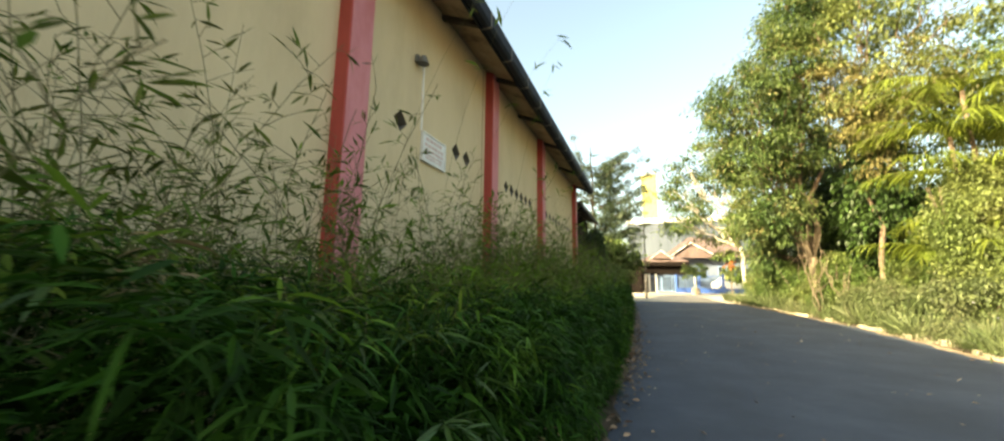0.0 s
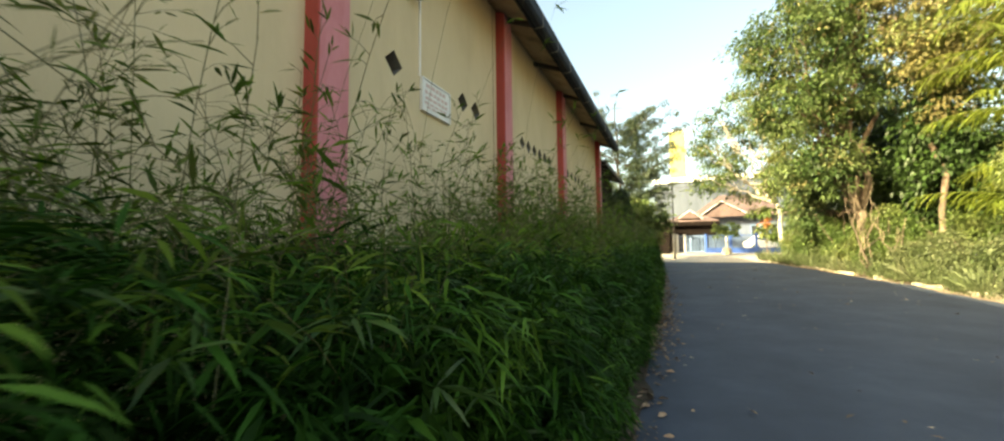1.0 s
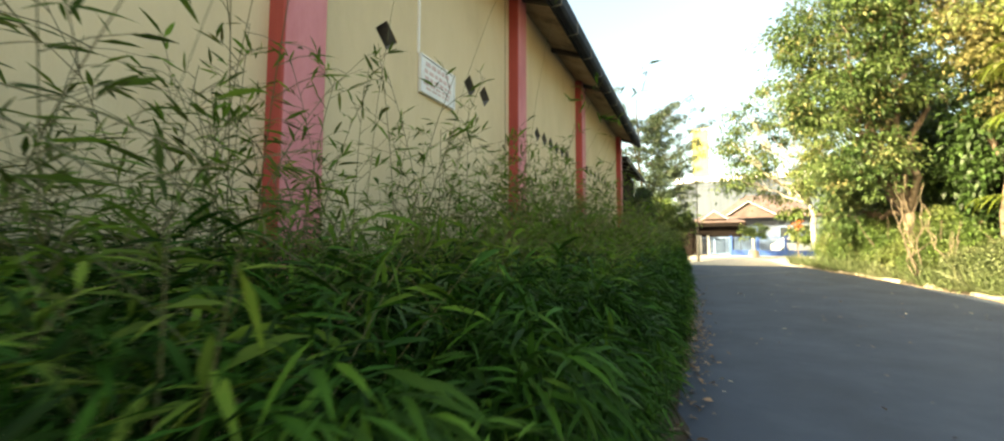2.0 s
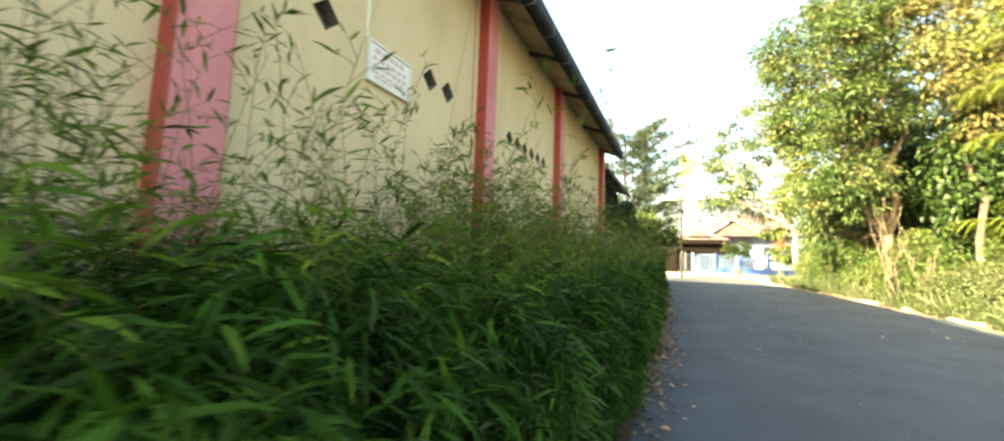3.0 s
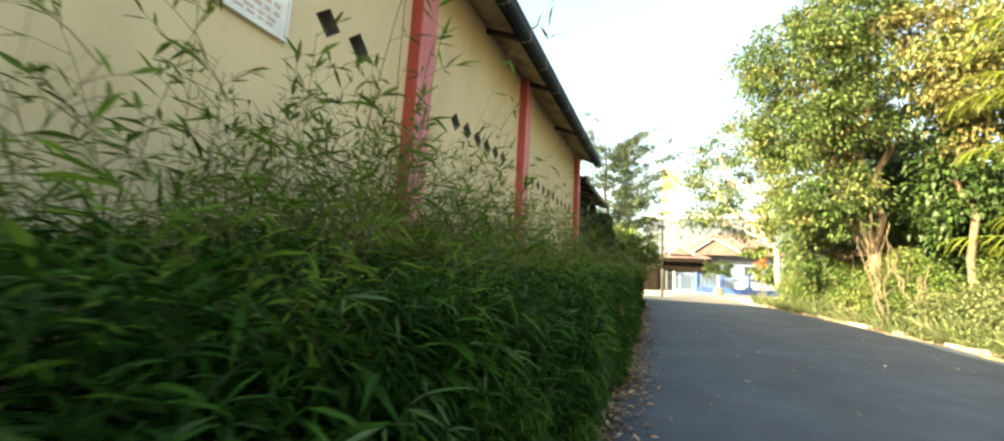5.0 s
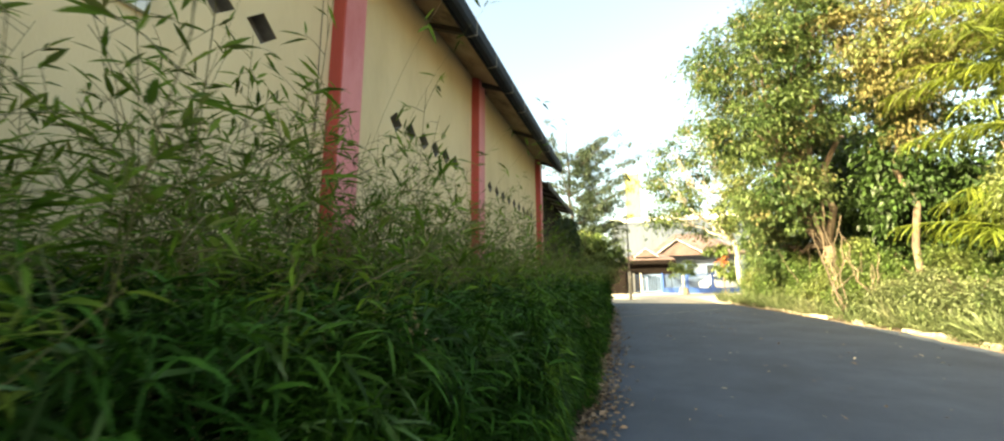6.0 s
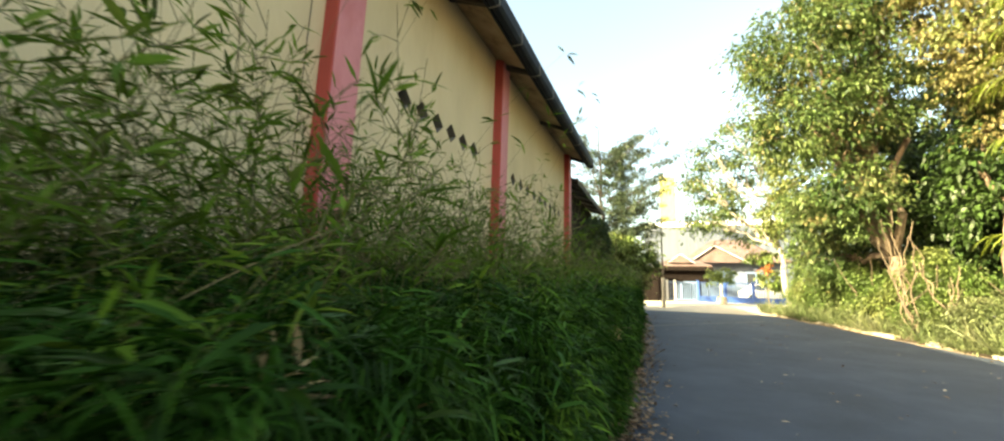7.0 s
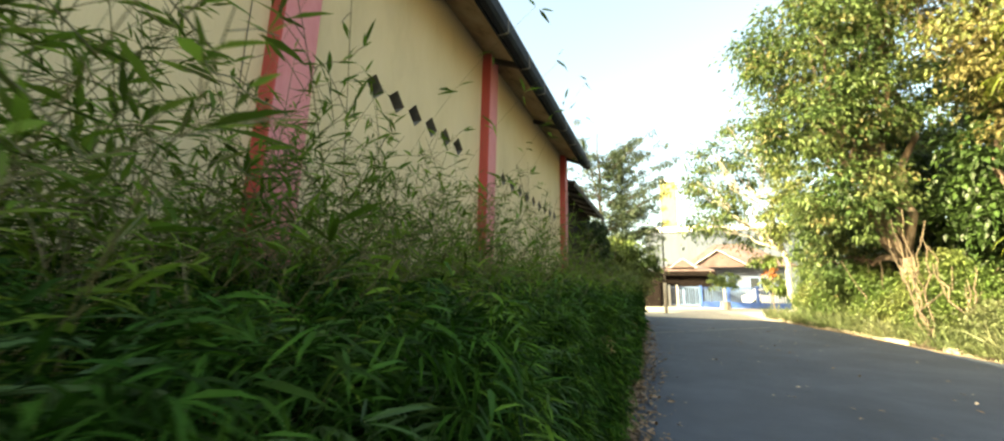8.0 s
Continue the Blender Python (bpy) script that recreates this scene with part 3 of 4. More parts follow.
for k in range(14):
    y = -0.3 + 0.66 * k + rng.uniform(-0.2, 0.2)
    x0 = rng.uniform(-1.5, -1.1)
    tipx, h = rng.uniform(-0.78, -0.52), rng.uniform(2.5, 3.3)
    dy = rng.uniform(-0.2, 0.5)
    pts = [Vector((x0 + (tipx - x0) * t * t, y + dy * t, rise(y) + 0.8 + (h - 0.8) * (1.25 * t - 0.25 * t * t))) for t in np.linspace(0, 1, 9)]
    stalk_rows.append((pts, [0.0007 * (1 - 0.7 * i / 8) + 0.0003 for i in range(9)]))
    for i in (6, 7, 8):
        for q in range(3):
            lp.append(pts[i] + Vector(rng.normal(0, 0.015, 3)))
            lw.append(Vector((rng.normal(0.3, 0.6), rng.normal(0, 0.8), rng.normal(0.1, 0.4))))
            ll.append(rng.uniform(0.06, 0.12))
v, f = tubes(stalk_rows, 4)
keep(raw("stalks", v, f, M["stem"], hedge, "thin brown bamboo stalks"))
lp, lw, ll = np.array(lp), np.array(lw), np.array(ll)
ll = ll * np.where((lp[:, 1] > 2.2) & (lp[:, 1] < 3.6), 1.13, 1.0)
green = (lp[:, 1] > 0.2) & (rng.random(len(lp)) < np.where(lp[:, 1] > 2.2, 0.75, 0.55))
v, f = blades(lp[green], lw[green], ll[green] * 1.1, ll[green] * rng.uniform(0.14, 0.19, int(green.sum())), rng, droop=0.1)
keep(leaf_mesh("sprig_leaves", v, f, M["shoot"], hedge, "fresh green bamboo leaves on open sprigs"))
lp, lw, ll = lp[~green], lw[~green], ll[~green]
v, f = blades(lp, lw, ll, ll * rng.uniform(0.12, 0.18, len(ll)), rng, droop=0.08)
keep(leaf_mesh("sprig_leaves", v, f, M["sprig"], hedge, "narrow bamboo leaves on open sprigs"))


# ---- trees and bushes ----
def crown(name, blobs, n, size, material, parent, seed, ratio=0.5, droop=0.3, clump=0.55, label="", shell=0.5, each=44):
    """Leaves gathered in many ragged clumps through rough blobs, with gaps between them."""
    r = np.random.default_rng(seed)
    vol = np.array([b[3] * b[4] + b[4] * b[5] + b[3] * b[5] for b in blobs])
    per = r.multinomial(max(2, n // each), vol / vol.sum())
    pos, out = [], []
    for b, k in zip(blobs, per):
        d = unit(r.normal(0, 1, (k, 3)))
        rad = 1.08 - shell * r.random((k, 1)) ** 1.2
        lump = 1 + 0.2 * np.sin(d[:, :1] * 5 + seed) * np.cos(d[:, 2:] * 6 + seed * 2) + r.normal(0, 0.08, (k, 1))
        c = np.array(b[:3]) + d * rad * lump * np.array(b[3:6])
        s = clump * r.uniform(0.35, 1.25, (k, 1))
        for i in range(k):
            q = r.normal(0, 0.42, (each, 3)) * s[i] * np.array([1, 1, 0.55])
            q[:, 2] -= 0.35 * (q[:, 0] ** 2 + q[:, 1] ** 2) / s[i]
            pos.append(c[i] + q)
            out.append(q + d[i] * 0.3 * s[i])
    pos, out = np.concatenate(pos), np.concatenate(out)
    m = len(pos)
    way = unit(out) * 0.8 + r.normal(0, 0.6, (m, 3)) + np.array([0, 0, -0.25])
    length = size * r.uniform(0.5, 1.4, m)
    v, f = flat_leaves(pos, way, length, length * ratio * r.uniform(0.8, 1.3, m), r, droop=droop)
    ob = leaf_mesh(name, v, f, material, parent, label)
    ob.matrix_parent_inverse = Matrix.Translation(-parent.location)
    return ob


def trunk_mesh(parent, rows, material, name="trunk", sides=8, label=""):
    v, f = tubes(rows, sides)
    ob = raw(name, v, f, material, parent, label, smooth=True)
    ob.matrix_parent_inverse = Matrix.Translation(-parent.location)
    return ob


def limb(a, b, ra, rb, r, n=6, wob=0.12):
    a, b = Vector(a), Vector(b)
    L = (b - a).length
    pts = [a.lerp(b, i / n) + Vector(r.normal(0, wob * L / n, 3)) * (0 if i in (0, n) else 1) for i in range(n + 1)]
    return pts, [ra + (rb - ra) * i / n for i in range(n + 1)]


def tree(name, x, y, blobs, n, size, material, bark, label, seed, girth=0.25, extra=(), ratio=0.5, clump=0.55, fork=2.2, bend=0.12):
    r = np.random.default_rng(seed)
    g = rise(y)
    t = tagged(base(name, x, y, g), label, "tree")
    rows = [limb((x, y, g - 0.1), (x + r.normal(0, 0.2), y + r.normal(0, 0.2), g + fork), girth, girth * 0.75, r, 6, bend)]
    start = rows[0][0][-1]
    for b in blobs:
        mid = start.lerp(Vector(b[:3]), 0.6)
        rows.append(limb(start, b[:3], girth * 0.6, girth * 0.12, r, 8, 0.2))
        for k in range(5):
            d = Vector(unit(r.normal(0, 1, (1, 3)))[0])
            rows.append(limb(mid, Vector(b[:3]) + Vector((d.x * b[3], d.y * b[4], d.z * b[5])) * 0.85, girth * 0.28, 0.015, r, 7, 0.22))
    trunk_mesh(t, rows, bark)
    if material == M["leaf_tree"]:
        crown("crown", blobs, int(n * 0.62), size, material, t, seed, clump=clump * 1.25, each=95)
        # inner leaves use the darker green in place of the crown's own shade
        crown("inner_crown", [(b[0], b[1], b[2] - 0.1, b[3] * 0.86, b[4] * 0.86, b[5] * 0.86) for b in blobs], int(n * 0.15), size, M["leaf_deep_shade"], t, seed + 7, clump=clump * 1.2, each=80, label="inner leaves darkened for crown shade")
        crown("dry_leaves", blobs, int(n * 0.09), size * 0.85, M["leaf_rust"], t, seed + 9, clump=clump * 1.3, label="dry brownish leaves")
    else:
        crown("crown", blobs, n, size, material, t, seed, clump=clump)
    for e_blobs, e_n, e_size, e_mat in extra:
        crown("crown", e_blobs, e_n, e_size, e_mat, t, seed + 50)
    return t


tree("broadleaf_tree", 6.1, 16.9, [(4.1, 15.7, 8.4, 1.55, 1.65, 1.3), (4.0, 15.8, 6.2, 1.45, 1.6, 1.15), (4.7, 16.3, 4.4, 1.2, 1.3, 1.1), (5.5, 15.9, 10.0, 1.5, 1.6, 1.4), (6.2, 16.2, 12.0, 1.5, 1.5, 1.2), (5.1, 18.3, 4.0, 1.0, 1.1, 1.0), (5.4, 19.3, 2.6, 0.8, 1.0, 0.8), (5.6, 17.2, 6.8, 1.3, 1.3, 1.3)],
     72000, 0.122, M["leaf_tree"], M["bark"], "tall bright green broadleaf tree behind the kerb", 11, 0.2, clump=0.5)
tree("yellowing_tree", 7.6, 15.6, [(7.0, 15.2, 8.0, 1.2, 1.3, 1.2), (7.5, 15.2, 10.4, 1.5, 1.5, 1.4), (8.6, 14.8, 8.2, 1.6, 1.5, 1.3), (9.6, 14.8, 11.0, 2.0, 1.9, 1.4), (10.4, 14.2, 6.2, 1.6, 1.4, 1.3), (8.0, 15.4, 12.4, 1.3, 1.3, 0.9)],
     17000, 0.13, M["leaf_gold"], M["bark"], "tall tree with yellowing leaves hung with dry creepers", 12, 0.09, fork=6.4, bend=0.09,
     # low clumps in the darker green paint a shaded hollow under the crown
     extra=[([(8.2, 15.8, 6.8, 1.5, 1.3, 0.9), (11.5, 14.5, 7.6, 2.4, 2.0, 2.4)], 11000, 0.14, M["leaf_tree"]), ([(8.6, 17.8, 3.2, 2.0, 1.2, 1.9), (10.8, 16.8, 2.8, 2.4, 1.2, 2.0), (7.2, 18.6, 4.6, 1.5, 0.9, 1.6), (7.7, 15.9, 4.6, 0.8, 0.6, 1.6), (9.4, 15.2, 4.4, 1.3, 0.8, 1.5)], 34000, 0.16, M["leaf_deep_shade"]), ([(7.2, 14.6, 6.9, 0.9, 0.8, 0.9), (8.4, 14.2, 8.0, 1.2, 1.0, 1.1), (6.6, 15.0, 8.6, 0.8, 0.8, 0.9), (7.6, 15.3, 6.0, 0.5, 0.4, 0.8)], 10000, 0.11, M["leaf_rust"])])
tree("shade_tree", 14.5, 12.5, [(13.5, 12.5, 7, 3.5, 3, 3.5), (13.5, 12.5, 3, 3.2, 2.6, 2.5), (12.5, 11, 10, 3, 3, 3)], 20000, 0.2, M["leaf_tree"], M["bark"], "dense green tree deep in the planting", 13, 0.25)
# darker leaves here stand in for shade behind the front row
tree("back_tree", 11.0, 23.0, [(9.5, 21.5, 4.0, 2.8, 2.2, 3.0), (12.0, 19.5, 3.2, 3.0, 2.4, 2.6), (9.0, 22.5, 8.5, 3.0, 2.4, 3.0), (8.2, 21.5, 2.2, 1.8, 1.5, 1.8), (14.5, 17.0, 4.0, 3.0, 2.4, 3.4)], 34000, 0.24, M["leaf_deep_shade"], M["bark"], "green tree standing behind the front row", 14, 0.25)
tree("white_trunk_tree", 5.65, 26.2, [(2.9, 26.0, 6.0, 1.5, 1.4, 0.8), (1.7, 25.2, 7.3, 1.0, 1.0, 0.6), (4.3, 26.5, 4.6, 1.1, 1.2, 0.7), (4.2, 26.5, 8.2, 1.6, 1.4, 1.0), (2.2, 25.6, 5.1, 1.1, 1.0, 0.5), (2.5, 25.6, 8.9, 0.9, 0.9, 0.6), (4.4, 26.4, 10.2, 1.3, 1.2, 0.8)],
     9500, 0.17, M["leaf_tree"], M["bark_pale"], "sparse tree with a pale leaning trunk by the crossing", 15, 0.13, clump=0.75, fork=3.2,
     extra=[([(5.3, 25.5, 5.3, 0.7, 0.7, 1.3), (5.7, 25.6, 7.4, 0.8, 0.8, 1.2)], 5000, 0.16, M["leaf_gold"]), ([(6.35, 25.3, 3.3, 0.75, 0.7, 1.1), (6.2, 24.6, 5.2, 0.7, 0.7, 0.9)], 5000, 0.16, M["leaf_tree"])])
ft = tagged(base("feathery_tree", -3.0, 24.5, rise(24.5)), "dark feathery tree with rising boughs beyond the shed", "tree")
fr = np.random.default_rng(16)
rows = [limb((-3.0, 24.5, 0.3), (-3.3, 24.4, 10.4), 0.16, 0.03, fr, 10, 0.05)]
tufts = []
for k in range(30):
    z0 = 3.3 + 5.6 * k / 30 + fr.uniform(-0.3, 0.3)
    reach = fr.uniform(2.0, 4.3) if k < 24 else fr.uniform(1.6, 3.2)
    yaw = fr.uniform(-0.7, 0.7) if k % 4 else fr.uniform(2.5, 3.7)
    a = Vector((-2.8, 24.5, z0))
    b = a + Vector((math.cos(yaw) * reach, math.sin(yaw) * reach * 0.6, (0.2 + 0.45 * k / 30) * reach + fr.uniform(0.0, 0.4)))
    row = limb(a, b, 0.04, 0.008, fr, 8, 0.06)
    rows.append(row)
    for i, q in enumerate(row[0][1:]):
        w = 0.56 - 0.052 * i
        tufts.append((q.x, q.y, q.z, w, w, 0.13))
lead = limb((-3.25, 24.4, 6.2), (-4.35, 24.2, 11.1), 0.04, 0.008, fr, 8, 0.04)
rows.append(lead)
tufts += [(q.x, q.y, q.z, 0.24, 0.24, 0.3) for q in lead[0][3:]]
trunk_mesh(ft, rows, M["rafter"], sides=6)
crown("crown", tufts + [(-3.0, 24.2, 3.6, 1.4, 1.0, 0.9), (-2.6, 24.3, 5.0, 1.2, 1.0, 0.9)], 27000, 0.17, M["leaf_dark"], ft, 16, ratio=0.26, clump=0.3)
tree("small_tree", -1.9, 22.8, [(-1.4, 22.8, 2.75, 1.0, 0.9, 0.65), (-2.2, 22.6, 3.3, 1.0, 0.9, 0.6), (-1.7, 22.9, 2.0, 0.9, 0.9, 0.6)], 6500, 0.17, M["leaf_bush"], M["bark"], "small bright green tree beside the shed", 17, 0.07, fork=1.2)


def bush(x, y, rx, ry, h, n, size, material, label, seed):
    g = rise(y) + 0.03
    t = tagged(base("bush", x, y, g), label, "bush", "bushes along the kerb")
    r = np.random.default_rng(seed)
    for k in range(7):
        row = limb((x + r.normal(0, 0.1), y + r.normal(0, 0.1), g), (x + r.normal(0, rx * 0.5), y + r.normal(0, ry * 0.5), g + h * 0.8), 0.02, 0.006, r)
        trunk_mesh(t, [row], M["bark"], "stem", 5)
    lumps = []
    for k in range(13):
        a, q, z = r.uniform(0, 6.28), r.uniform(0.15, 0.8), r.uniform(0.15, 0.85)
        q *= 1.15 - 0.5 * z
        lumps.append((x + math.cos(a) * rx * q, y + math.sin(a) * ry * q, g + h * z, rx * r.uniform(0.25, 0.42), ry * r.uniform(0.25, 0.42), h * r.uniform(0.12, 0.2)))
    crown("foliage", lumps, int(n * 3.6), size * 0.6, material, t, seed, clump=0.34, each=40)
    return t


bush(5.7, 21.2, 0.95, 1.2, 2.1, 7000, 0.13, M["leaf_bush"], "bright green leafy bush behind the kerb", 31)
bush(5.95, 18.4, 0.95, 1.4, 2.7, 11000, 0.13, M["leaf_bush"], "taller bright green leafy bush behind the kerb", 32)
bush(6.5, 16.4, 1.0, 1.0, 2.3, 8000, 0.13, M["leaf_bush"], "bright green leafy bush beside the creeper stems", 33)
bush(6.45, 14.6, 0.85, 0.9, 1.15, 6000, 0.11, M["weed"], "low pale green bush before the creeper stems", 38)
bush(6.8, 13.0, 1.0, 1.1, 1.4, 4200, 0.11, M["weed"], "low grey green bush with pale flowers", 34)
bush(7.2, 11.0, 1.1, 1.2, 1.5, 4600, 0.12, M["weed"], "tall grey green weeds and flowers behind the kerb", 39)
bush(5.75, 23.6, 0.8, 0.9, 1.9, 4200, 0.13, M["leaf_bush"], "leafy bush at the foot of the pale trunk", 40)
bush(7.9, 15.0, 1.0, 0.9, 2.0, 5000, 0.13, M["leaf_bush"], "leafy bush under the yellowing tree", 41)
bush(7.5, 11.6, 0.9, 1.0, 4.6, 9000, 0.13, M["leaf_gold"], "tall thicket of yellow green creeper below the palms", 42)
bush(8.4, 12.8, 1.3, 1.0, 2.1, 5000, 0.12, M["leaf_bush"], "leafy bush grown up round the palm canes", 35)

bush(-2.0, 16.0, 0.75, 1.9, 3.3, 6000, 0.16, M['leaf_deep_shade'], 'dark green shrub growing before the shed', 36)
bush(-2.0, 20.6, 0.9, 1.2, 2.6, 3000, 0.16, M['leaf_bush'], 'light green shrub beside the shed', 37)
# dry creeper roots hanging into the planting
for k, (x, y, tops) in enumerate(((5.55, 15.4, ((-0.25, 3.1), (-0.1, 3.3), (-0.4, 2.6), (0.1, 2.3), (-0.15, 1.9), (0.3, 3.0))), (6.1, 15.2, ((0.5, 1.9), (0.25, 1.6), (-0.25, 2.4))))):
    r = np.random.default_rng(60 + k)
    g = rise(y)
    t = tagged(base("dry_creeper", x, y, g), "tangle of dry brown creeper stems in the planting", "creeper", "dry creepers")
    for dx, h in tops:
        a = Vector((x + r.normal(0, 0.07), y + r.normal(0, 0.1), g))
        b = Vector((x + dx, y + r.normal(0.1, 0.2), g + h))
        row = limb(a, b, r.uniform(0.016, 0.028), 0.007, r, 9, 0.17)
        trunk_mesh(t, [row, limb(row[0][4], row[0][4] + Vector((r.normal(0, 0.3), r.normal(0, 0.2), h * 0.35)), 0.014, 0.006, r, 5, 0.1)], M["vine"], "stem", 7)

# palm clump: several canes, each with a head of arching fronds
palm = tagged(base("palm_tree", 8.2, 12.3, rise(12.3)), "clump of bright yellow green palms over the verge", "palm")
r = np.random.default_rng(5)


def frond_of(hub, yaw, el, L):
    d = Vector((math.cos(yaw), math.sin(yaw), 0))
    n = 12
    pts = [hub + d * L * (i / n) * math.cos(el * (1 - i / n)) + Vector((0, 0, L * (math.sin(el) * i / n - 0.6 * (i / n) ** 2))) for i in range(n + 1)]
    frond = trunk_mesh(palm, [(pts, [0.018 * (1 - i / n) + 0.004 for i in range(n + 1)])], M["palm"], "frond", 5)
    fp, fw, fl = [], [], []
    for i in range(2, n):
        for s in range(4):
            p = pts[i].lerp(pts[i + 1], s / 4)
            t = (pts[i + 1] - pts[i]).normalized()
            sd = t.cross(Vector((0, 0, 1))).normalized()
            for sg in (-1, 1):
                fp.append(p)
                fw.append(sd * sg * r.uniform(0.5, 1.0) + t * r.uniform(0.5, 1.1) + Vector((0, 0, r.uniform(-0.7, 0.2))))
                fl.append(0.62 * r.uniform(0.7, 1.1) * (1 - 0.5 * abs(i / n - 0.4)))
    fl = np.array(fl)
    v, f = blades(np.array(fp), np.array(fw), fl, fl * 0.062, r, droop=0.6)
    leaf_mesh("blade", v, f, M["palm"], frond)


for x, y, h, k in ((7.9, 12.3, 5.4, 11), (8.5, 12.6, 6.8, 11), (8.1, 11.9, 4.0, 11), (9.1, 12.0, 5.2, 10), (8.6, 12.9, 2.6, 10), (8.2, 12.6, 1.7, 9)):
    hub = Vector((x, y, h))
    trunk_mesh(palm, [limb((x + 0.15, y + 0.1, 0), hub, 0.07, 0.05, r, 8, 0.04)], M["bark"], "cane")
    for q in range(k):
        frond_of(hub, 2 * math.pi * q / k + r.normal(0, 0.2), r.uniform(0.85, 1.45), r.uniform(1.5, 2.3))

# kerb: short worn stones, some sunk or missing, with a dirty edge before them
tagged(strip("kerb_dirt", lambda y: right_edge(y) - 0.16 - 0.05 * math.sin(y * 2.3) - 0.04 * math.sin(y * 6.1 + 1), lambda y: right_edge(y) + 0.02, -6, 23.0, 0.12, 0.007, M["edge_dirt"], 3), "strip of dry dirt along the kerb", "dirt", kind="structure")
stone_meshes = []
for k in range(6):
    r = random.Random(k)
    L = (0.42, 0.5, 0.36, 0.47, 0.4, 0.55)[k]
    bm = boxes((-0.1, 0.1, 0.0, L, -0.15, 0.12 + r.uniform(-0.03, 0.02)), bevel=0.03)
    for vv in bm.verts:
        vv.co += Vector((r.uniform(-0.02, 0.02), r.uniform(-0.015, 0.015), r.uniform(-0.02, 0.02)))
    stone_meshes.append((L, as_mesh("kerb_stone", bm, M["kerb"])))
kerb = tagged(base("kerb", 5.5, 10.0), "worn pale concrete kerb along the verge", "kerb", kind="structure")
ys, k = -6.0, 0
while ys < 23.4:
    kr = random.Random(k * 7 + 1)
    L, me = stone_meshes[kr.randrange(6)]
    x = right_edge(ys)
    if kr.random() < 0.72:
        ob = new("kerb_stone", me)
        dx = right_edge(ys + L) - x
        ob.parent = kerb
        ob.matrix_parent_inverse = Matrix.Translation(-kerb.location)
        ob.matrix_basis = pose(x + 0.1 + kr.uniform(-0.03, 0.04), ys, rise(ys) - kr.choice((0.0, 0.02, 0.04, 0.07)), kr.uniform(-2.5, 2.5), kr.uniform(-7, 7), kr.uniform(-4, 4) - math.degrees(math.atan2(dx, L)))
    ys += L + kr.uniform(0.01, 0.04)
    k += 1

# weeds on the verge and at the hedge foot
r = np.random.default_rng(21)
n = 24000
y = r.uniform(2, 25, n)
re = np.array([right_edge(v) for v in y])
x = re + 0.02 + r.exponential(0.8, n)
tuft = np.sin(x * 4) * np.sin(y * 2.7) + r.normal(0, 0.4, n)
kk = tuft > -0.3
x, y = x[kk], y[kk]
g = np.array([rise(v) for v in y]) + 0.03
p = np.stack([x, y, g], 1)
w = r.normal(0, 0.35, (len(x), 3)) + np.array([0, 0, 1.0])
hgt = r.uniform(0.12, 0.5, len(x)) + 0.75 * r.random(len(x)) ** 1.5 * (tuft[kk] > 0.3)
v, f = blades(p, w, hgt, hgt * 0.022 + 0.004, r, droop=0.35)
tagged(leaf_mesh("weeds", v, f, M["weed"]), "dry green weeds and grass on the verge", "weeds", kind="stuff")
n = 900
cy = r.uniform(7, 23, n)
cx = np.array([right_edge(v) for v in cy]) + 0.05 + r.exponential(0.5, n)
lump = np.clip(0.5 + 0.5 * np.sin(cy * 2.1) + 0.3 * np.sin(cy * 5.3 + 1), 0.15, 1.3)
per = 22
y = np.repeat(cy, per) + r.normal(0, 0.11, n * per)
x = np.repeat(cx, per) + r.normal(0, 0.11, n * per)
hh = np.repeat(lump * r.uniform(0.12, 0.8, n), per) * r.random(n * per) ** 0.6
p = np.stack([x, y, np.array([rise(v) for v in y]) + 0.04 + hh], 1)
ln = r.uniform(0.035, 0.085, len(y))
v, f = flat_leaves(p, r.normal(0, 0.8, (len(y), 3)) + np.array([0, 0, 0.3]), ln, ln * r.uniform(0.4, 0.6, len(y)), r, droop=0.3)
tagged(leaf_mesh("verge_plants", v, f, M["weed"]), "small leaved grey green plants growing over the kerb", "plants", kind="stuff")
# small flowers
n = 60
y = r.uniform(7, 18, n)
x = np.array([right_edge(v) for v in y]) + r.uniform(0.3, 1.9, n)
p = np.stack([x, y, np.array([rise(v) for v in y]) + r.uniform(0.25, 0.95, n)], 1)
ff, vv = [], []
for q in p:
    for k in range(5):
        a = 2 * math.pi * k / 5
        vv.append((q, (math.cos(a), math.sin(a) - 0.5, 0.5)))
v, f = blades(np.array([a for a, b in vv]), np.array([b for a, b in vv], dtype=float), np.full(len(vv), 0.03), np.full(len(vv), 0.02), r)
tagged(leaf_mesh("flowers", v, f, M["flower"]), "small pale violet flowers among the weeds", "flowers", kind="stuff")

tagged(strip("hedge_bed", lambda y: -2.6, lambda y: left_edge(y) + 0.02 + 0.08 * min(1, max(0, (y - 4) / 3)) + 0.05 * math.sin(y * 3.1) + 0.03 * math.sin(y * 7.7), -6, 20, 0.15, 0.012, M["humus"]), "narrow bed of dark leaf mould under the hedge", "bed", kind="structure")
# fallen leaves on the asphalt and along the hedge foot
n = 6000
y = r.uniform(-1, 20, n)
e = np.array([left_edge(v) for v in y])
near = r.random(n) < 0.85
x = np.where(near, e + np.abs(r.normal(0, 0.17, n)) - 0.05, r.uniform(e, e + 6.0))
few = np.where(near, r.random(n) < np.clip(0.12 + 0.3 * (y - 3.5), 0.12, 1), r.random(n) < 0.14)
x, y = x[few], y[few]
p = np.stack([x, y, np.array([rise(v) for v in y]) + 0.02], 1)
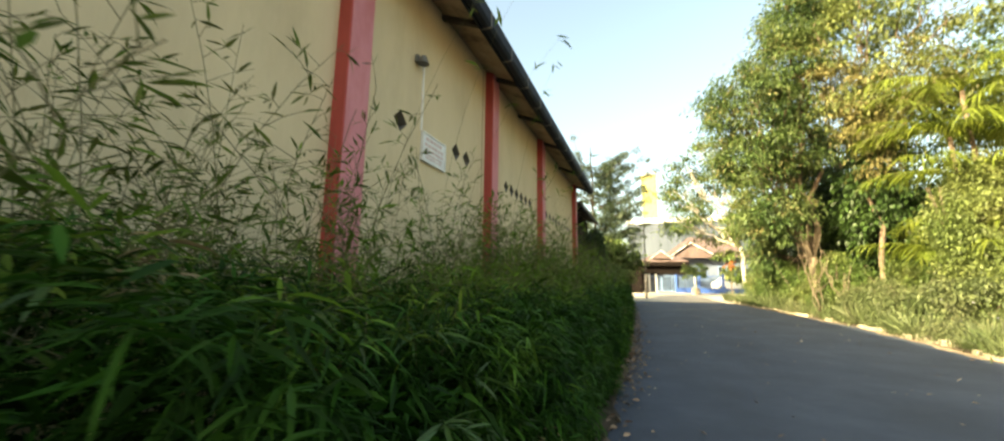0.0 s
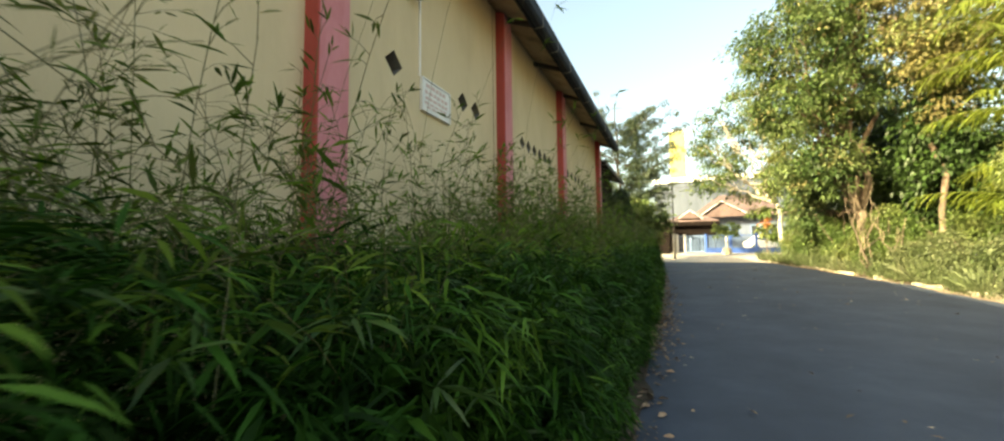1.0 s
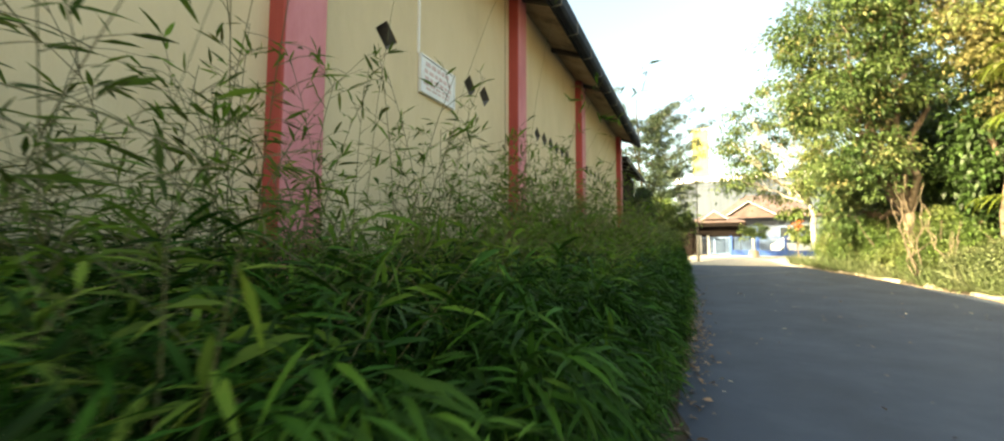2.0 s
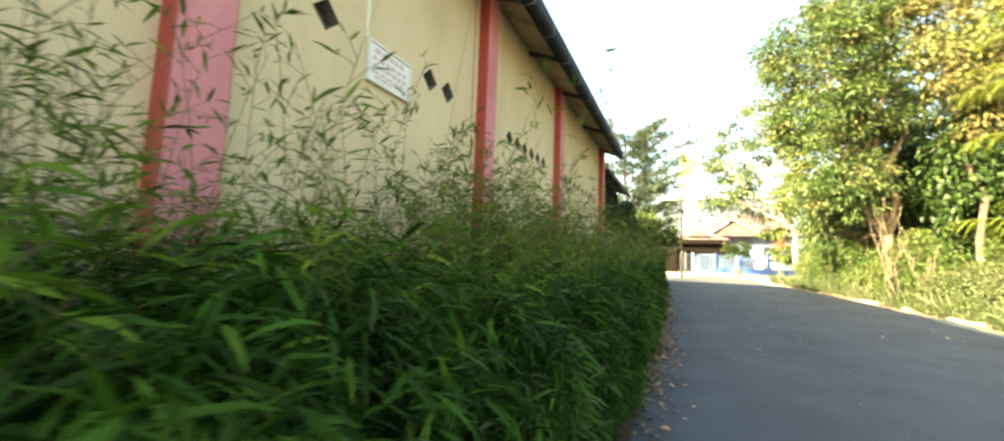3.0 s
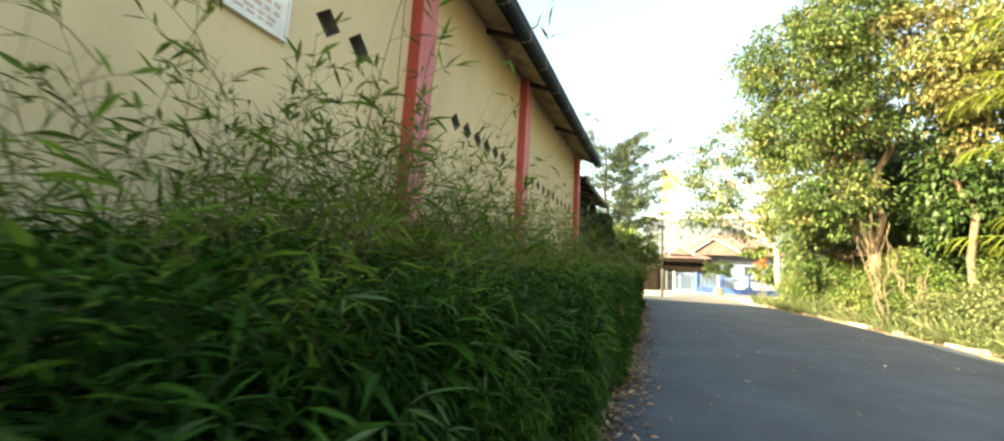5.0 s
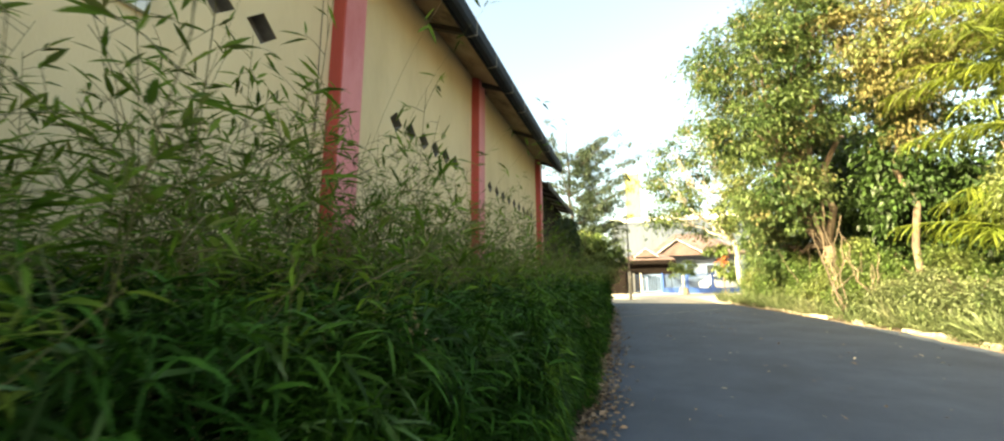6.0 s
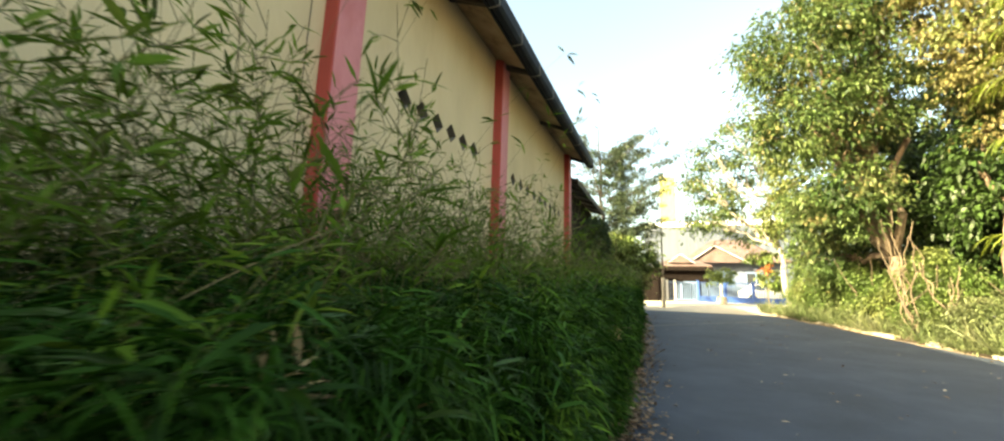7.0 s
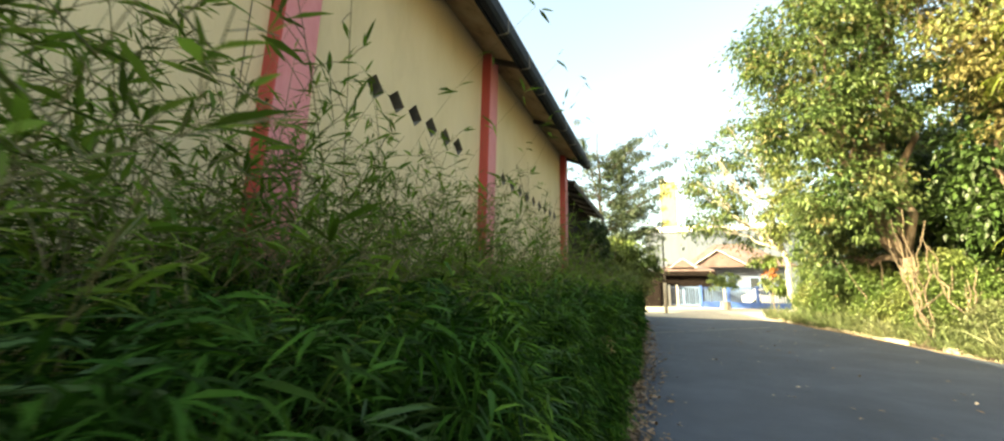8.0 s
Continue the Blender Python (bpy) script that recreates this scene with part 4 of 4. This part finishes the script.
w = np.stack([r.normal(0, 1, len(x)), r.normal(0, 1, len(x)), r.uniform(0.0, 0.2, len(x))], 1)
ln = r.uniform(0.03, 0.095, len(x))
v, f = blades(p, w, ln, ln * r.uniform(0.3, 0.55, len(x)), r, droop=0.0)
v[:, 2] = np.maximum(v[:, 2], 0.004 + np.array([rise(a) for a in v[:, 1]]))
tagged(leaf_mesh("fallen_leaves", v, f, M["litter"]), "dry fallen leaves on the asphalt", "leaves", kind="stuff")

n = 90
y = r.uniform(1, 20, n)
x = np.array([left_edge(v) for v in y]) + 0.2 + 5.5 * r.random(n) ** 1.4
p = np.stack([x, y, np.array([rise(v) for v in y]) + 0.02], 1)
w = np.stack([r.normal(0, 1, n), r.normal(0, 0.5, n), r.uniform(0.0, 0.25, n)], 1)
ln = r.uniform(0.03, 0.085, n)
v, f = blades(p, w, ln, ln * r.uniform(0.22, 0.4, n), r, droop=0.0)
v[:, 2] = np.maximum(v[:, 2], 0.004 + np.array([rise(a) for a in v[:, 1]]))
tagged(leaf_mesh("scattered_leaves", v, f, M["pale_leaf"]), "pale dry leaves scattered over the asphalt", "leaves", kind="stuff")

# ---- the far side of the crossing ----
FG = rise(36)
fence = tagged(base("fence", 5.0, 36.0, FG), "blue painted wall fence with pale bars", "fence")
part("plinth", boxes((-2.75, 2.7, -0.08, 0.08, -0.1, 0.42)), M["blue"], fence)
for k in range(4):
    x = -2.75 + k * 1.8
    part("post", boxes((x - 0.09, x + 0.09, -0.1, 0.1, -0.1, 1.58), bevel=0.01), M["blue"], fence)
part("rail", boxes((-2.75, 2.7, -0.025, 0.025, 1.40, 1.46)), M["blue"], fence)
for k in range(34):
    x = -2.45 + k * 0.152
    part("bar", boxes((x - 0.025, x + 0.025, -0.015, 0.015, 0.4, 1.5)), M["paleblue"], fence)
gate = tagged(base("gate", 1.08, 36.0, FG), "pale blue and white barred metal gate", "gate")
for x in (-1.0, -0.45):
    part("gate_post", boxes((x - 0.08, x + 0.08, -0.08, 0.08, -0.1, 1.6), bevel=0.01), M["white"], gate)
part("gate_frame", boxes((-1.1, 1.1, -0.03, 0.03, 0.1, 0.18), (-1.1, 1.1, -0.03, 0.03, 1.4, 1.48), (-0.04, 0.04, -0.03, 0.03, 0.1, 1.48)), M["paleblue"], gate)
for k in range(16):
    x = -1.05 + k * 0.14
    part("bar", boxes((x - 0.022, x + 0.022, -0.015, 0.015, 0.12, 1.5)), M["paleblue"], gate)


def hip_roof(x0, x1, y0, y1, z, h, lap=0.5, ridge=0.35):
    bm = bmesh.new()
    x0, x1, y0, y1 = x0 - lap, x1 + lap, y0 - lap, y1 + lap
    a = [bm.verts.new(p) for p in ((x0, y0, z), (x1, y0, z), (x1, y1, z), (x0, y1, z))]
    b = [bm.verts.new((v.co.x, v.co.y, z + 0.12)) for v in a]
    ym = (y0 + y1) / 2
    c = [bm.verts.new((x0 + (x1 - x0) * ridge, ym, z + h)), bm.verts.new((x1 - (x1 - x0) * ridge, ym, z + h))]
    bm.faces.new(a[::-1])
    for i in range(4):
        bm.faces.new((a[i], a[(i + 1) % 4], b[(i + 1) % 4], b[i]))
    bm.faces.new((b[0], b[1], c[1], c[0]))
    bm.faces.new((b[1], b[2], c[1]))
    bm.faces.new((b[2], b[3], c[0], c[1]))
    bm.faces.new((b[3], b[0], c[0]))
    return bm


def wedge(x0, x1, xm, z0, z1, y0, y1):
    bm = bmesh.new()
    a = [bm.verts.new((x, y0, z)) for x, z in ((x0, z0), (x1, z0), (xm, z1))]
    b = [bm.verts.new((v.co.x, y1, v.co.z)) for v in a]
    bm.faces.new(a)
    bm.faces.new(b[::-1])
    for i in range(3):
        bm.faces.new((a[(i + 1) % 3], a[i], b[i], b[(i + 1) % 3]))
    return bm


house = tagged(base("house", 4.5, 44.0, rise(44)), "low house with red tiled hip roofs behind the blue fence", "house")
hz = rise(44)
for nm, bm, m, lb in (
    ("wall", boxes((2.2, 9.0, 42.0, 42.2, hz - 0.1, 4.0), (2.2, 2.4, 42.2, 49, hz - 0.1, 4.0), (8.8, 9.0, 42.2, 49, hz - 0.1, 4.0)), M["house"], "pale blue grey plastered wall"),
    ("roof", hip_roof(2.0, 9.0, 41.5, 49, 4.0, 2.45, 0.6), M["tile"], "red tiled hip roof"),
    ("porch_roof", hip_roof(-0.5, 3.1, 38.6, 42, 3.42, 0.95, 0.4, 0.40), M["tile"], "small red tiled porch roof"),
    ("porch_eave", boxes((-0.95, 3.55, 38.05, 38.12, 3.10, 3.44)), M["brown"], "dark brown porch eave board"),
    # dark board added to paint the shade under the porch roof
    ("porch_shade_board", boxes((-0.9, 3.1, 38.7, 38.76, 2.2, 3.2)), M["brown"], "dark board standing in for porch shade"),
    ("gable_roof", slab(1.9, 3.95, 4.0, 5.4, 40.5, 45, 0.12), M["tile"], "red tiled gable slope"),
    ("gable_roof", slab(4.0, 5.4, 6.4, 3.95, 40.5, 45, 0.12), M["tile"], "red tiled gable slope"),
    ("bargeboard", slab(1.9, 3.92, 4.0, 5.37, 40.42, 40.49, 0.055), M["white"], "white bargeboard"),
    ("bargeboard", slab(4.0, 5.37, 6.4, 3.92, 40.42, 40.49, 0.055), M["white"], "white bargeboard"),
    ("porch_gable", wedge(0.35, 2.1, 1.22, 3.75, 4.46, 38.2, 39.6), M["tile"], "small red tiled porch gable"),
    ("porch_bargeboard", slab(0.2, 3.70, 1.22, 4.46, 38.12, 38.19, 0.04), M["white"], "white bargeboard"),
    ("porch_bargeboard", slab(1.22, 4.46, 2.24, 3.70, 38.12, 38.19, 0.04), M["white"], "white bargeboard"),
    ("gable_wall", wedge(2.1, 6.2, 4.0, 3.95, 5.35, 40.7, 40.8), M["tile"], "faded red gable boarding"),
    ("door", boxes((1.2, 2.2, 42.0, 42.05, hz, 2.9)), M["brown"], "dark door"),
    # porch wall takes the same near-black colour for the porch's shade
    ("porch_wall", boxes((-0.8, 2.2, 42.06, 42.2, hz - 0.1, 3.3)), M["brown"], "porch wall darkened for porch shade"),
):
    under(house, part(nm, bm, m, None, lb))
for x in (-0.5, 1.4, 3.2):
    under(house, part("porch_post", boxes((x - 0.08, x + 0.08, 38.8, 38.96, hz - 0.15, 3.3)), M["brown"]))
for x in (4.0, 6.4):
    w = under(house, part("window", boxes((x, x + 1.5, 41.95, 42.0, 1.9, 3.2)), M["paleblue"], None, "pale blue framed window"))
    for s in (0, 1):
        under(house, part("pane", boxes((x + 0.08 + s * 0.72, x + 0.70 + s * 0.72, 41.93, 41.95, 2.0, 3.1)), M["glass"]))
# hut on the other side of the pole
hut = tagged(base("hut", -2.0, 34.5, rise(34.5)), "brown timber hut beside the gate, darkened for tree shade", "hut")
# hut walls carry the shade of trees in their near-black colour
part("wall", boxes((-1.6, 1.5, 0.0, 0.12, -0.1, 2.3), (-1.6, -1.48, 0.12, 2.6, -0.1, 2.3), (1.38, 1.5, 0.12, 2.6, -0.1, 2.3)), M["brown"], hut)
part("roof", slab(-2.0, 2.75, 1.9, 2.35, -0.5, 3.0, 0.1), M["rafter"], hut)
for k in range(6):
    part("plank", boxes((-1.55 + k * 0.5, -1.10 + k * 0.5, -0.03, -0.002, 0.0, 2.25)), M["brown"], hut)

pole = tagged(base("utility_pole", -0.15, 26.0, rise(26)), "slim dark pole carrying cables over the crossing", "pole")
v, f = tube([(0, 0, -0.2), (0, 0, 2.3), (0, 0, 4.85)], [0.05, 0.045, 0.035], 8)
raw("shaft", v, f, M["rafter"], pole, smooth=True)
v, f = tube([(0, 0, -0.2), (0, 0, 1.6)], [0.085, 0.085], 8)
raw("sleeve", v, f, M["bark_pale"], pole, "worn yellowish sleeve at the foot", smooth=True)
for k, dz in enumerate((0.0, -0.22)):
    a, b = Vector((-6, 27, 5.0 + dz)), Vector((-0.15, 26, 5.15 + dz))
    c = Vector((14, 24.5, 6.3 + dz))
    rows = []
    for p, q in ((a, b), (b, c)):
        rows.append(([p.lerp(q, i / 10) - Vector((0, 0, 0.25 * math.sin(math.pi * i / 10))) for i in range(11)], [0.012] * 11))
    v, f = tubes(rows, 5)
    tagged(raw("cable", v, f, M["wire"]), "thin black overhead cable", "cable", "overhead cables")

# clipped little tree in a white painted ring before the fence
t = tagged(base("clipped_tree", 3.45, 33.0, rise(33)), "little clipped tree with a white painted trunk", "tree")
r = np.random.default_rng(44)
trunk_mesh(t, [limb((3.45, 33, rise(33)), (3.45, 33, rise(33) + 1.6), 0.09, 0.05, r, 5, 0.05)], M["white"])
crown("crown", [(3.45, 33, rise(33) + 2.0, 0.85, 0.8, 0.5)], 1500, 0.14, M["leaf_bush"], t, 45, clump=0.25)
pb = bmesh.new()
bmesh.ops.create_cone(pb, cap_ends=True, segments=14, radius1=0.36, radius2=0.28, depth=0.5, matrix=Matrix.Translation((0, 0, 0.25)))
part("planter", pb, M["kerb"], t, "round pale planter")
# orange leaved shrub
t = tagged(base("croton_shrub", 4.95, 26.9, rise(27)), "shrub with orange red leaves by the pale trunk", "shrub")
trunk_mesh(t, [limb((4.95, 26.9, rise(27)), (4.98, 26.9, rise(27) + 2.2), 0.04, 0.015, r, 5, 0.1)], M["bark"])
crown("foliage", [(4.95, 26.9, rise(27) + 2.3, 0.34, 0.35, 0.5)], 150, 0.16, M["orange"], t, 46, clump=0.3)
crown("foliage", [(4.75, 27, rise(27) + 2.9, 0.7, 0.6, 0.4), (5.2, 27, rise(27) + 1.5, 0.45, 0.5, 0.6)], 1000, 0.2, M["leaf_bush"], t, 47, clump=0.3)

# distance
factory = tagged(base("factory", 8.0, 85.0, rise(85)), "large pale grey clad factory hall in the distance", "building")
fz = rise(85)
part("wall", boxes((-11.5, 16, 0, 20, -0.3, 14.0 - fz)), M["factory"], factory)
part("roof_edge", boxes((-11.8, 16.3, -0.3, 20.3, 14.0 - fz, 14.9 - fz)), M["white"], factory, "white roof edge")
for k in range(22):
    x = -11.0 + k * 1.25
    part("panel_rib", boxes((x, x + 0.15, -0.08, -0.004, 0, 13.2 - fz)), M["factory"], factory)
tower = tagged(base("tower", 1.1, 92.0, rise(92)), "tall yellow tower block far off", "tower")
part("shaft", boxes((-1.6, 1.6, 0, 3, -0.3, 25)), M["yellow"], tower)
part("cap", boxes((-1.7, 1.7, -0.1, 3.1, 25, 25.5)), M["white"], tower)
car = tagged(base("car", 7.2, 38.2, rise(38)), "small white parked car behind the blue fence", "car")
side = [(-1.85, 0.32), (1.8, 0.32), (1.86, 0.72), (1.25, 0.88), (0.62, 1.40), (-0.95, 1.47), (-1.55, 0.98), (-1.9, 0.85)]
cb = bmesh.new()
near, far_side = [[cb.verts.new((x, yy * (0.86 if z > 1.2 else 1.0), z)) for x, z in side] for yy in (-0.8, 0.8)]
cb.faces.new(near)
cb.faces.new(far_side[::-1])
for i in range(len(side)):
    cb.faces.new((near[(i + 1) % 8], near[i], far_side[i], far_side[(i + 1) % 8]))
bmesh.ops.recalc_face_normals(cb, faces=cb.faces)
bmesh.ops.bevel(cb, geom=list(cb.edges), offset=0.05, segments=2, affect="EDGES")
body = part("body", cb, M["white"], car)
for x0, x1, t0, t1 in ((-1.35, -0.35, -0.9, -0.35), (-0.28, 0.95, -0.28, 0.52)):
    gb = bmesh.new()
    a = [gb.verts.new(p) for p in ((x0, -0.815, 0.93), (x1, -0.815, 0.93), (t1, -0.735, 1.32), (t0, -0.735, 1.32))]
    b = [gb.verts.new((v.co.x, v.co.y + 0.03, v.co.z)) for v in a]
    gb.faces.new(a)
    gb.faces.new(b[::-1])
    for i in range(4):
        gb.faces.new((a[(i + 1) % 4], a[i], b[i], b[(i + 1) % 4]))
    part("window", gb, M["glass"], car, "dark side window")
for x in (-1.2, 1.15):
    for yy in (-0.76, 0.76):
        kb = bmesh.new()
        bmesh.ops.create_cone(kb, cap_ends=True, segments=18, radius1=0.3, radius2=0.3, depth=0.18, matrix=Matrix.Translation((x, yy, 0.3)) @ Matrix.Rotation(math.pi / 2, 4, "X"))
        part("wheel", kb, M["dark"], car, "dark tyre")
